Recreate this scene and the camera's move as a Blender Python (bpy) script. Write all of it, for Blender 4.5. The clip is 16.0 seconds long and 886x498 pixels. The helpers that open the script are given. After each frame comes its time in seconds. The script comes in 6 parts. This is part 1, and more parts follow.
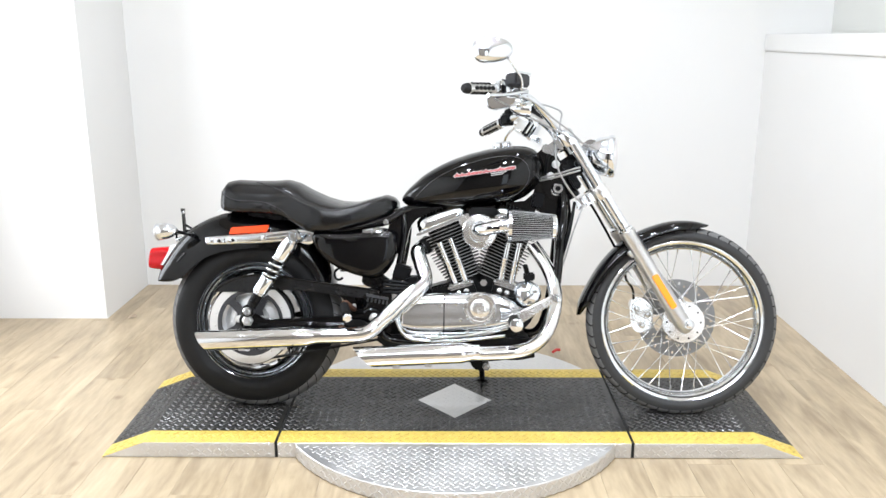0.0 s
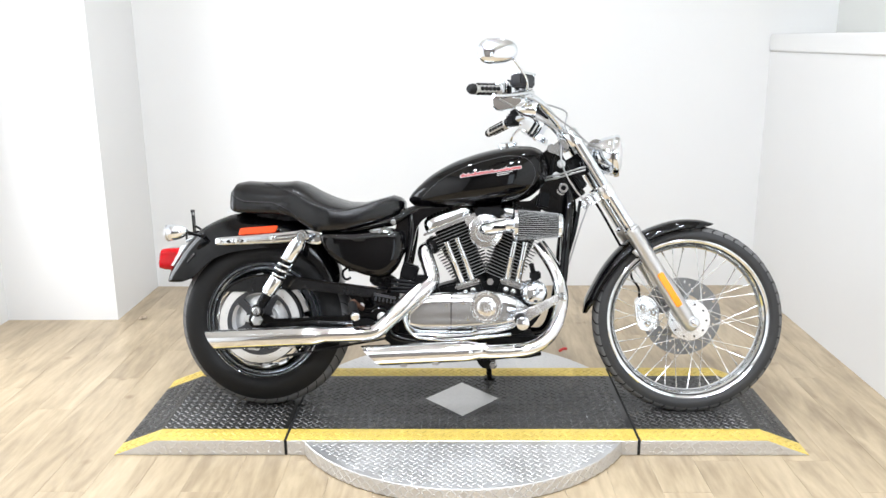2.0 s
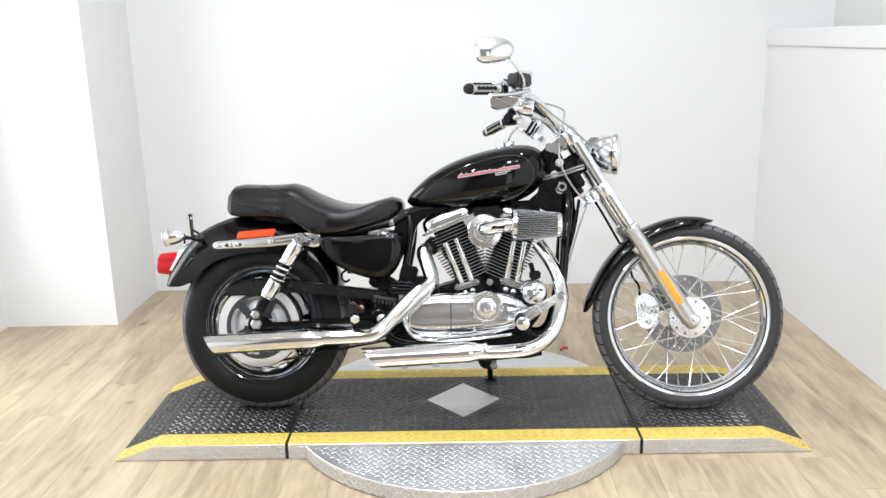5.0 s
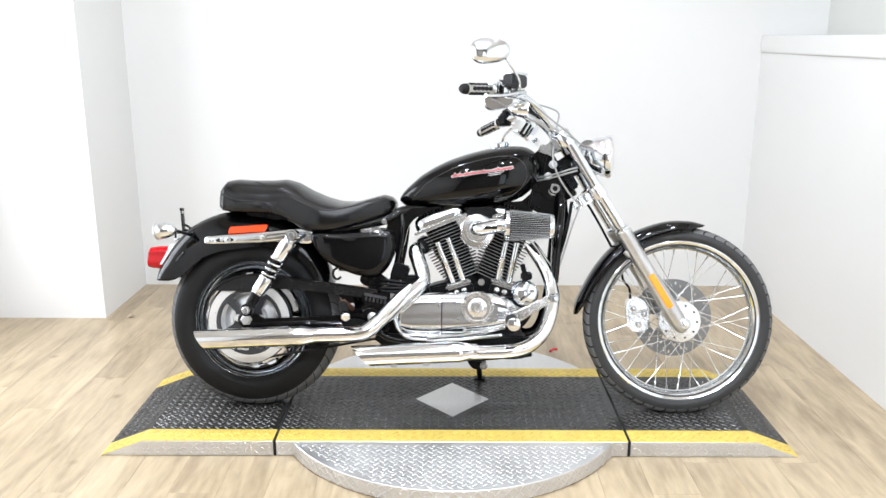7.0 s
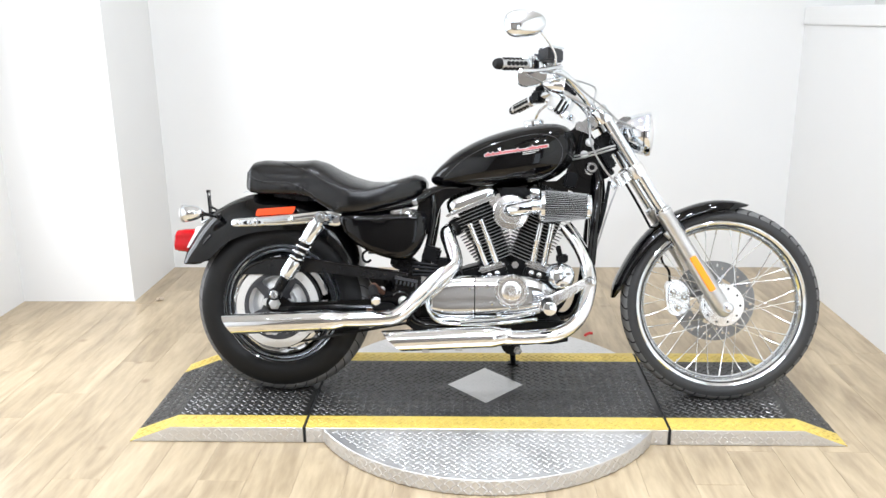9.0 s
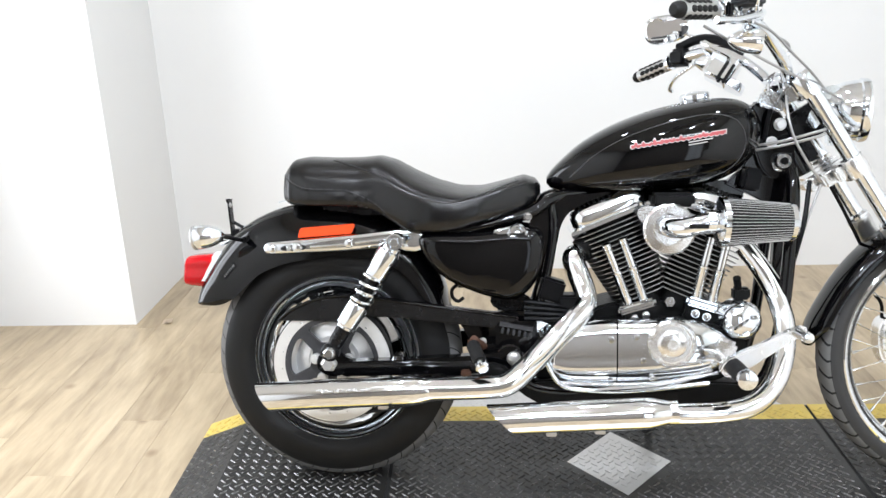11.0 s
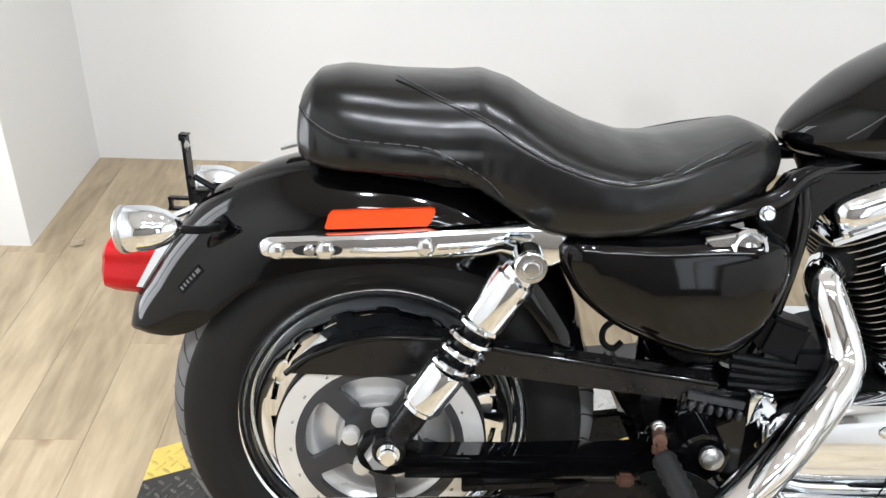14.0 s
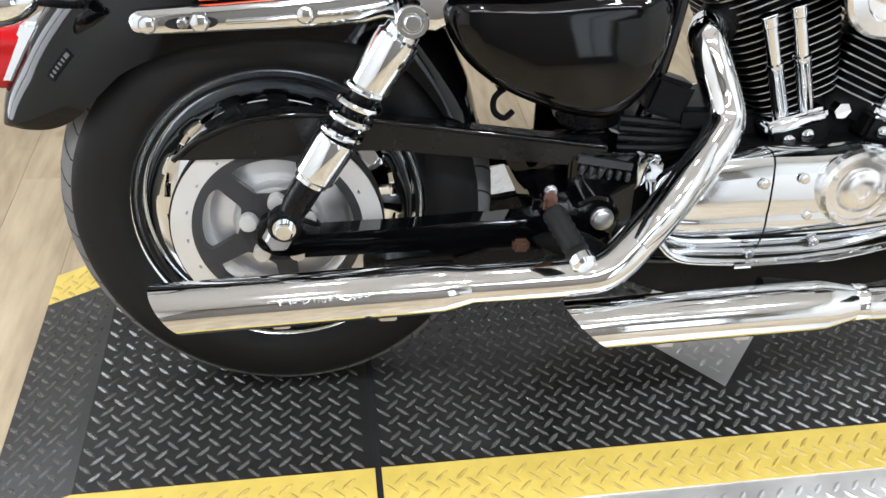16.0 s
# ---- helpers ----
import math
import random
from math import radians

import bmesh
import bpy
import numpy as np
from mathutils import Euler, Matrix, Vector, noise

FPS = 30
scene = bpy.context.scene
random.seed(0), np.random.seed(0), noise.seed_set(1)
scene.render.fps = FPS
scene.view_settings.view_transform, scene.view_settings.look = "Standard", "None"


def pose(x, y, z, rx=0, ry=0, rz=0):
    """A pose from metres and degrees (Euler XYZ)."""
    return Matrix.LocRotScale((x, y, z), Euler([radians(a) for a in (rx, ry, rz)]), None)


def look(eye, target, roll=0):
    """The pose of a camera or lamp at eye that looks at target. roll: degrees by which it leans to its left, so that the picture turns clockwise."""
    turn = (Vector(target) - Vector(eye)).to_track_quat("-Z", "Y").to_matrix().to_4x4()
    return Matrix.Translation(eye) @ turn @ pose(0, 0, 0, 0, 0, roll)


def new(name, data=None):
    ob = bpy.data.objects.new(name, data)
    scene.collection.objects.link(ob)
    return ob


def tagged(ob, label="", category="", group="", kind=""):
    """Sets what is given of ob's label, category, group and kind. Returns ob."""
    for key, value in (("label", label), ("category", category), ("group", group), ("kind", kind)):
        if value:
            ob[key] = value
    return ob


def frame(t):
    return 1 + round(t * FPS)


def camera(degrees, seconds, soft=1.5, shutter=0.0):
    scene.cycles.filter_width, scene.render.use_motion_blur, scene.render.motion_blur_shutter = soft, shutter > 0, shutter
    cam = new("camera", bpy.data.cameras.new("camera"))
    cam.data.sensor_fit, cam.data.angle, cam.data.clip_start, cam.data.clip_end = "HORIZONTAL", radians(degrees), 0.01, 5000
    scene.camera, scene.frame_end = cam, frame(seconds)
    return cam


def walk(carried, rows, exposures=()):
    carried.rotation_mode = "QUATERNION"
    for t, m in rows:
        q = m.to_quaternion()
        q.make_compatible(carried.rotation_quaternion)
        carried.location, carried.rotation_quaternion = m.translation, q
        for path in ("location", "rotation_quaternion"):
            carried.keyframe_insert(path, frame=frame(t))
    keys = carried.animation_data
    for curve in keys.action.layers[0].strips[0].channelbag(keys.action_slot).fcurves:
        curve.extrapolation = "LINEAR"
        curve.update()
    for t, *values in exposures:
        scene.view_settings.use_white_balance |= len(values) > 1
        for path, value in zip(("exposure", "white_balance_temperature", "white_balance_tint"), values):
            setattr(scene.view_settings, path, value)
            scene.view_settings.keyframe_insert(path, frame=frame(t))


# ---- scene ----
cam = camera(56.4, 16.0)
PATH = [
    (0, (-0.061, -2.857, 1.389), (-0.072, -0.921, 0.888), 0.0),
    (0.5, (-0.064, -2.864, 1.39), (-0.081, -0.927, 0.892), 0.0),
    (1, (-0.055, -2.874, 1.39), (-0.085, -0.937, 0.894), -0.2),
    (1.5, (-0.053, -2.885, 1.386), (-0.084, -0.946, 0.896), -0.3),
    (2, (-0.057, -2.888, 1.384), (-0.087, -0.95, 0.89), -0.4),
    (2.5, (-0.058, -2.885, 1.385), (-0.088, -0.949, 0.887), -0.6),
    (3, (-0.054, -2.881, 1.389), (-0.087, -0.945, 0.89), -0.8),
    (3.5, (-0.057, -2.88, 1.386), (-0.09, -0.942, 0.893), -1.0),
    (4, (-0.062, -2.877, 1.383), (-0.094, -0.937, 0.899), -1.3),
    (4.2, (-0.052, -2.874, 1.385), (-0.077, -0.935, 0.896), -1.5),
    (6.3, (-0.06, -2.876, 1.392), (-0.089, -0.94, 0.892), -0.2),
    (6.5, (-0.062, -2.877, 1.396), (-0.085, -0.939, 0.901), -0.0),
    (7, (-0.062, -2.874, 1.389), (-0.067, -0.938, 0.89), 0.1),
    (7.5, (-0.066, -2.868, 1.397), (-0.077, -0.933, 0.891), 0.1),
    (8, (-0.071, -2.862, 1.388), (-0.084, -0.927, 0.88), 0.3),
    (8.2, (-0.073, -2.857, 1.387), (-0.087, -0.925, 0.872), 0.4),
    (10.3, (-0.172, -2.353, 1.335), (-0.416, -0.447, 0.779), -1.1),
    (10.5, (-0.221, -2.227, 1.333), (-0.473, -0.323, 0.773), -0.4),
    (10.7, (-0.267, -2.072, 1.309), (-0.509, -0.173, 0.72), -0.9),
    (11, (-0.39, -1.911, 1.312), (-0.483, -0.017, 0.675), -1.8),
    (11.2, (-0.431, -1.783, 1.306), (-0.558, 0.1, 0.653), -2.3),
    (11.5, (-0.501, -1.584, 1.297), (-0.715, 0.281, 0.606), -1.0),
    (11.7, (-0.523, -1.444, 1.304), (-0.826, 0.413, 0.598), -1.5),
    (12, (-0.571, -1.274, 1.288), (-0.777, 0.555, 0.505), -0.5),
    (12.2, (-0.615, -1.161, 1.285), (-0.679, 0.688, 0.517), 0.7),
    (12.5, (-0.684, -1.044, 1.304), (-0.604, 0.813, 0.566), 1.3),
    (12.7, (-0.718, -0.994, 1.323), (-0.584, 0.832, 0.521), 0.5),
    (13, (-0.735, -0.952, 1.299), (-0.646, 0.867, 0.473), 1.4),
    (13.5, (-0.74, -0.932, 1.271), (-0.654, 0.832, 0.331), 0.8),
    (14, (-0.737, -0.921, 1.237), (-0.645, 0.789, 0.204), 2.8),
    (14.5, (-0.735, -0.915, 1.189), (-0.649, 0.704, 0.018), 3.6),
    (15, (-0.737, -0.935, 1.151), (-0.636, 0.607, -0.119), 4.6),
    (15.5, (-0.734, -0.964, 1.134), (-0.619, 0.544, -0.175), 4.4),
    (16, (-0.696, -0.992, 1.134), (-0.426, 0.516, -0.152), 3.5),
]
BASE = -0.93
walk(cam, [(t, look(eye, target, roll)) for t, eye, target, roll in PATH], [(t, BASE + e, k, 11) for t, e, k in ((0, 0.0, 6330), (1.5, -0.02, 6330), (3, -0.14, 6330), (4, -0.18, 6330), (6.5, -0.05, 6300), (8, 0.0, 6300), (10.5, -0.05, 6310), (12, -0.05, 6350), (13.5, -0.06, 6440), (14.5, -0.32, 6440), (16, -0.31, 6330))])

# ceiling lamps: x, y, watts, width
LAMPS = ((-1.2, -1.7, 66, 0.13), (-0.45, -1.7, 72, 0.13), (0.35, -1.7, 72, 0.13), (1.0, -1.7, 62, 0.13), (-1.0, 0.2, 18, 0.13), (-0.1, 0.2, 21, 0.13), (0.8, 0.2, 18, 0.13))
# strip lamps: x, y, watts, length, width
STRIPS = ((-0.9, -3.3, 68, 1.2, 0.14), (0.7, -3.3, 68, 1.2, 0.14), (-0.1, -4.1, 55, 1.2, 0.14))
# window daylight, watts a pane
DAYLIGHT, SHOPLIGHT = 23, 4

# ---------------------------------------------------------------- light
world = bpy.data.worlds.new("room_air")
scene.world = world
world.use_nodes = True
world.node_tree.nodes["Background"].inputs[0].default_value = (0.9, 0.95, 1.0, 1)
world.node_tree.nodes["Background"].inputs[1].default_value = 0.02

CEILING = 3.1


# ---------------------------------------------------------------- materials
def mat(name, color, rough=0.5, metal=0.0, coat=0.0, vary=0.0, scale=8.0, bump=0.0, bump_scale=60.0, rough_vary=0.0, spec=0.5, alpha_random=0.0):
    m = bpy.data.materials.new(name)
    m.use_nodes = True
    nt = m.node_tree
    b = nt.nodes["Principled BSDF"]
    b.inputs["Base Color"].default_value = (*color, 1)
    b.inputs["Roughness"].default_value = rough
    b.inputs["Metallic"].default_value = metal
    b.inputs["Coat Weight"].default_value = coat
    b.inputs["Coat Roughness"].default_value = 0.04
    b.inputs["Specular IOR Level"].default_value = spec
    tc = nt.nodes.new("ShaderNodeTexCoord")
    if vary or rough_vary:
        n1 = nt.nodes.new("ShaderNodeTexNoise")
        n1.inputs["Scale"].default_value = scale
        n1.inputs["Detail"].default_value = 6
        n1.inputs["Roughness"].default_value = 0.65
        nt.links.new(tc.outputs["Object"], n1.inputs["Vector"])
    if vary:
        r = nt.nodes.new("ShaderNodeMix")
        r.data_type = "RGBA"
        lo = tuple(max(0, c * (1 - vary)) for c in color)
        hi = tuple(min(1, c * (1 + vary)) for c in color)
        r.inputs[6].default_value = (*lo, 1)
        r.inputs[7].default_value = (*hi, 1)
        nt.links.new(n1.outputs["Fac"], r.inputs[0])
        nt.links.new(r.outputs[2], b.inputs["Base Color"])
    if rough_vary:
        mr = nt.nodes.new("ShaderNodeMapRange")
        mr.inputs[1].default_value, mr.inputs[2].default_value = 0.3, 0.7
        mr.inputs[3].default_value, mr.inputs[4].default_value = max(0.0, rough - rough_vary), rough + rough_vary
        nt.links.new(n1.outputs["Fac"], mr.inputs[0])
        nt.links.new(mr.outputs[0], b.inputs["Roughness"])
    if bump:
        n2 = nt.nodes.new("ShaderNodeTexNoise")
        n2.inputs["Scale"].default_value = bump_scale
        n2.inputs["Detail"].default_value = 4
        nt.links.new(tc.outputs["Object"], n2.inputs["Vector"])
        bp = nt.nodes.new("ShaderNodeBump")
        bp.inputs["Strength"].default_value = bump
        bp.inputs["Distance"].default_value = 0.002
        nt.links.new(n2.outputs["Fac"], bp.inputs["Height"])
        nt.links.new(bp.outputs["Normal"], b.inputs["Normal"])
    return m


def vinyl_material():
    m = mat("black_vinyl", (0.0025, 0.0025, 0.0029), 0.24, vary=0.25, scale=10, rough_vary=0.04, spec=0.45)
    nt = m.node_tree
    tc = nt.nodes.new("ShaderNodeTexCoord")
    normal = None
    # soft puckers first, then the grain
    for size, strength, distance in ((13, 0.30, 0.006), (42, 0.10, 0.002), (900, 0.08, 0.0006)):
        n = nt.nodes.new("ShaderNodeTexNoise")
        n.inputs["Scale"].default_value = size
        n.inputs["Detail"].default_value = 2
        nt.links.new(tc.outputs["Object"], n.inputs["Vector"])
        bp = nt.nodes.new("ShaderNodeBump")
        bp.inputs["Strength"].default_value = strength
        bp.inputs["Distance"].default_value = distance
        nt.links.new(n.outputs["Fac"], bp.inputs["Height"])
        if normal:
            nt.links.new(normal, bp.inputs["Normal"])
        normal = bp.outputs["Normal"]
    nt.links.new(normal, nt.nodes["Principled BSDF"].inputs["Normal"])
    return m


CHROME = mat("chrome", (0.83, 0.865, 0.905), 0.06, 1.0, rough_vary=0.025, scale=25, bump=0.02, bump_scale=45)
PIPE = mat("exhaust_chrome", (0.82, 0.835, 0.85), 0.06, 1.0, rough_vary=0.035, scale=20, bump=0.03, bump_scale=22)
CHROME_WORN = mat("worn_chrome", (0.77, 0.79, 0.805), 0.16, 1.0, rough_vary=0.08, scale=40, bump=0.08, bump_scale=120)
ALU = mat("satin_aluminium", (0.62, 0.62, 0.62), 0.36, 1.0, vary=0.12, scale=30, rough_vary=0.1)
FIN_EDGE = mat("machined_fin_edge", (0.36, 0.36, 0.36), 0.34, 1.0, vary=0.1, scale=60)
POLISHED = mat("polished_chrome_cover", (0.85, 0.88, 0.915), 0.07, 1.0, rough_vary=0.035, scale=14, bump=0.06, bump_scale=14)
BLACK = mat("gloss_black_paint", (0.0014, 0.0014, 0.0017), 0.05, 0.0, rough_vary=0.02, scale=12, spec=0.36)
SATIN = mat("satin_black_metal", (0.0045, 0.0045, 0.005), 0.28, 0.0, vary=0.4, scale=20, rough_vary=0.1, spec=0.16)
CAST = mat("black_wrinkle_casting", (0.004, 0.004, 0.004), 0.42, 0.0, vary=0.4, scale=30, bump=0.4, bump_scale=350, spec=0.13)
TREAD_RUBBER = mat("dusty_tread_rubber", (0.13, 0.128, 0.126), 0.75, 0.0, vary=0.35, scale=18, rough_vary=0.1, bump=0.2, bump_scale=150, spec=0.3)
RUBBER_DUSTY = mat("dusty_sidewall_rubber", (0.034, 0.034, 0.0345), 0.6, 0.0, vary=0.3, scale=14, rough_vary=0.12, bump=0.15, bump_scale=200, spec=0.3)
RUBBER = mat("tyre_rubber", (0.0095, 0.0093, 0.0093), 0.55, 0.0, vary=0.4, scale=14, rough_vary=0.12, bump=0.15, bump_scale=200, spec=0.2)
GROOVE = mat("tread_groove", (0.004, 0.004, 0.004), 0.9)
PLASTIC = mat("black_plastic", (0.0035, 0.0035, 0.004), 0.38, vary=0.3, scale=30, spec=0.10)
VINYL = vinyl_material()
STITCH = mat("seat_thread", (0.085, 0.085, 0.09), 0.6)
RED = mat("red_lens", (0.47, 0.002, 0.006), 0.15, vary=0.25, scale=35, spec=0.4)
ORANGE = mat("orange_reflector", (0.74, 0.066, 0.010), 0.25, coat=0.3, vary=0.15, scale=200)
AMBER = mat("amber_reflector", (1.0, 0.31, 0.01), 0.25, coat=0.3, vary=0.15, scale=200)
LOGO_RED = mat("faded_red_decal", (0.34, 0.055, 0.06), 0.35, vary=0.3, scale=60)
SILVER = mat("silver_decal", (0.46, 0.44, 0.43), 0.4, 0.3, vary=0.1, scale=60)
GUARD = mat("satin_black_cover", (0.005, 0.005, 0.0055), 0.26, vary=0.3, scale=15, rough_vary=0.06, spec=0.40)
PINSTRIPE = mat("grey_pinstripe", (0.06, 0.06, 0.066), 0.3)
FILTER = mat("pleated_filter", (0.014, 0.014, 0.015), 0.75, vary=0.4, scale=80, bump=0.3, bump_scale=400)
DISC = mat("brushed_steel_disc", (0.24, 0.24, 0.24), 0.36, 1.0, vary=0.15, scale=20, rough_vary=0.1)
PULLEY_RING = mat("pale_machined_ring", (0.66, 0.65, 0.63), 0.42, 0.5, vary=0.08, scale=20, rough_vary=0.08)
DISH = mat("brushed_hub_dish", (0.74, 0.74, 0.74), 0.34, 0.75, vary=0.08, scale=20, rough_vary=0.08)
PULLEY_SPOKE = mat("dark_grey_casting", (0.034, 0.034, 0.037), 0.5, 0.2, vary=0.2, scale=25)
RUST = mat("rusty_bracket", (0.085, 0.038, 0.022), 0.7, 0.3, vary=0.6, scale=90, bump=0.5, bump_scale=300)
CABLE = mat("grey_braided_cable", (0.42, 0.42, 0.42), 0.35, 0.8, vary=0.2, scale=300)
MIRROR = mat("mirror_glass", (0.92, 0.92, 0.92), 0.01, 1.0)
PEARL = mat("polished_aluminium", (0.88, 0.88, 0.88), 0.22, 1.0, rough_vary=0.08, scale=18)

DECK = mat("black_tread_deck", (0.0135, 0.013, 0.012), 0.36, 0.0, vary=0.55, scale=4, rough_vary=0.12, bump=0.12, bump_scale=160, spec=0.5)
LUG = mat("worn_tread_lug", (0.052, 0.050, 0.047), 0.25, 0.0, vary=0.4, scale=30, rough_vary=0.08, spec=0.9)
SEAM = mat("plank_joint", (0.17, 0.13, 0.09), 0.8)
YELLOW = mat("yellow_safety_paint", (0.64, 0.475, 0.10), 0.42, 0.0, vary=0.26, scale=14, rough_vary=0.1, bump=0.1, bump_scale=90)
YELLOW_WORN = mat("scuffed_yellow_lug", (0.52, 0.375, 0.085), 0.45, 0.0, vary=0.75, scale=38, rough_vary=0.1)
TREAD_ALU = mat("aluminium_tread_plate", (0.64, 0.635, 0.63), 0.42, 0.8, vary=0.16, scale=7, rough_vary=0.12, bump=0.08, bump_scale=120)
GAP = mat("dark_gap", (0.006, 0.006, 0.006), 0.9)

PANE = mat("window_glass", (0.75, 0.85, 0.95), 0.05, 0.0)
WALL = mat("white_wall_paint", (0.76, 0.757, 0.745), 0.6, vary=0.02, scale=1.5, bump=0.08, bump_scale=220)
WALL_UPPER = mat("grey_green_wall_paint", (0.66, 0.665, 0.63), 0.6, vary=0.03, scale=1.5, bump=0.08, bump_scale=220)
# tan darkened in the colour: this unseen wall stands in for a dim hall
WALL_DIM = mat("dimmed_tan_wall", (0.165, 0.147, 0.128), 0.6, vary=0.08, scale=1.5)
CEIL = mat("ceiling_paint", (0.70, 0.675, 0.65), 0.8, vary=0.05, scale=2)
LAMP_WHITE = mat("white_lamp_ring", (0.7, 0.7, 0.7), 0.5)
PAPER = mat("torn_paper", (0.62, 0.52, 0.40), 0.8, vary=0.1, scale=60)
RED_PAINT = mat("red_handle_paint", (0.6, 0.03, 0.03), 0.4, vary=0.1, scale=60)


def wood_material():
    m = bpy.data.materials.new("pale_oak_plank")
    m.use_nodes = True
    nt = m.node_tree
    L = nt.links.new
    b = nt.nodes["Principled BSDF"]
    b.inputs["Roughness"].default_value = 0.33
    tc = nt.nodes.new("ShaderNodeTexCoord")
    oi = nt.nodes.new("ShaderNodeObjectInfo")
    mul = nt.nodes.new("ShaderNodeVectorMath")
    mul.operation = "MULTIPLY"
    mul.inputs[1].default_value = (1.0, 0.17, 1.0)
    L(tc.outputs["Object"], mul.inputs[0])
    comb = nt.nodes.new("ShaderNodeCombineXYZ")
    mm = nt.nodes.new("ShaderNodeMath")
    mm.operation = "MULTIPLY"
    mm.inputs[1].default_value = 37.0
    L(oi.outputs["Random"], mm.inputs[0])
    L(mm.outputs[0], comb.inputs[0])
    L(mm.outputs[0], comb.inputs[1])
    add = nt.nodes.new("ShaderNodeVectorMath")
    L(mul.outputs[0], add.inputs[0])
    L(comb.outputs[0], add.inputs[1])
    broad = nt.nodes.new("ShaderNodeTexNoise")
    broad.inputs["Scale"].default_value = 11
    broad.inputs["Detail"].default_value = 5
    broad.inputs["Distortion"].default_value = 1.1
    L(add.outputs[0], broad.inputs["Vector"])
    fine = nt.nodes.new("ShaderNodeTexNoise")
    fine.inputs["Scale"].default_value = 55
    fine.inputs["Detail"].default_value = 6
    L(add.outputs[0], fine.inputs["Vector"])
    ramp = nt.nodes.new("ShaderNodeValToRGB")
    e = ramp.color_ramp.elements
    e[0].position, e[0].color = 0.30, (0.26, 0.197, 0.124, 1)
    e[1].position, e[1].color = 0.70, (0.54, 0.438, 0.294, 1)
    mid = ramp.color_ramp.elements.new(0.5)
    mid.color = (0.41, 0.322, 0.209, 1)
    mix = nt.nodes.new("ShaderNodeMix")
    mix.inputs[0].default_value = 0.30
    L(broad.outputs["Fac"], mix.inputs[2])
    L(fine.outputs["Fac"], mix.inputs[3])
    shift = nt.nodes.new("ShaderNodeMath")
    shift.operation = "MULTIPLY_ADD"
    shift.inputs[1].default_value, shift.inputs[2].default_value = 0.07, -0.04
    L(oi.outputs["Random"], shift.inputs[0])
    tot = nt.nodes.new("ShaderNodeMath")
    L(mix.outputs[0], tot.inputs[0])
    L(shift.outputs[0], tot.inputs[1])
    L(tot.outputs[0], ramp.inputs[0])
    # sparse brown knots, drawn out along the grain
    knot_at = nt.nodes.new("ShaderNodeVectorMath")
    knot_at.operation = "MULTIPLY"
    knot_at.inputs[1].default_value = (1.0, 5.5, 1.0)
    L(add.outputs[0], knot_at.inputs[0])
    vor = nt.nodes.new("ShaderNodeTexVoronoi")
    vor.inputs["Scale"].default_value = 5.5
    L(knot_at.outputs[0], vor.inputs["Vector"])
    kr = nt.nodes.new("ShaderNodeMapRange")
    kr.inputs[1].default_value, kr.inputs[2].default_value = 0.03, 0.13
    kr.inputs[3].default_value, kr.inputs[4].default_value = 0.62, 0.0
    L(vor.outputs["Distance"], kr.inputs[0])
    kmix = nt.nodes.new("ShaderNodeMix")
    kmix.data_type = "RGBA"
    kmix.inputs[7].default_value = (0.19, 0.12, 0.065, 1)
    L(kr.outputs[0], kmix.inputs[0])
    L(ramp.outputs[0], kmix.inputs[6])
    L(kmix.outputs[2], b.inputs["Base Color"])
    bp = nt.nodes.new("ShaderNodeBump")
    bp.inputs["Strength"].default_value = 0.12
    bp.inputs["Distance"].default_value = 0.001
    L(fine.outputs["Fac"], bp.inputs["Height"])
    L(bp.outputs["Normal"], b.inputs["Normal"])
    return m


OAK = wood_material()


# ---------------------------------------------------------------- mesh tools
def V(*a):
    return Vector(a)


def rot_to(axis):
    return Vector(axis).to_track_quat("Z", "Y").to_matrix()


def finish(bm, name, material, smooth=38):
    bmesh.ops.recalc_face_normals(bm, faces=bm.faces)
    me = bpy.data.meshes.new(name)
    bm.to_mesh(me)
    bm.free()
    for m in material if isinstance(material, (list, tuple)) else [material]:
        me.materials.append(m)
    if smooth:
        me.polygons.foreach_set("use_smooth", [True] * len(me.polygons))
        me.set_sharp_from_angle(angle=radians(smooth))
    return me


def part(name, bm, material, parent, label="", smooth=38, kind=""):
    ob = new(name, finish(bm, name, material, smooth))
    ob.parent = parent
    return tagged(ob, label, kind=kind)


def thing(name, label, category, group="", kind="", m=None):
    ob = new(name)
    if m is not None:
        ob.matrix_world = m
    return tagged(ob, label, category, group, kind)


def solid(name, bm, material, label, category, group="", kind="", smooth=38):
    ob = new(name, finish(bm, name, material, smooth))
    return tagged(ob, label, category, group, kind)


def bevel_all(bm, geom_edges, width, seg=2):
    if width > 0:
        bmesh.ops.bevel(bm, geom=geom_edges, offset=width, segments=seg, affect="EDGES", clamp_overlap=True)


def box(bm, c, size, rot=None, bevel=0.0, seg=2):
    m = Matrix.Translation(c) @ (rot.to_4x4() if rot else Matrix.Identity(4)) @ Matrix.Diagonal((*size, 1))
    t = bmesh.new()
    bmesh.ops.create_cube(t, size=1, matrix=m)
    bevel_all(t, list(t.edges), bevel, seg)
    merge(bm, t)
    return bm


def merge(bm, t):
    me = bpy.data.meshes.new("tmp")
    t.to_mesh(me)
    t.free()
    bm.from_mesh(me)
    bpy.data.meshes.remove(me)


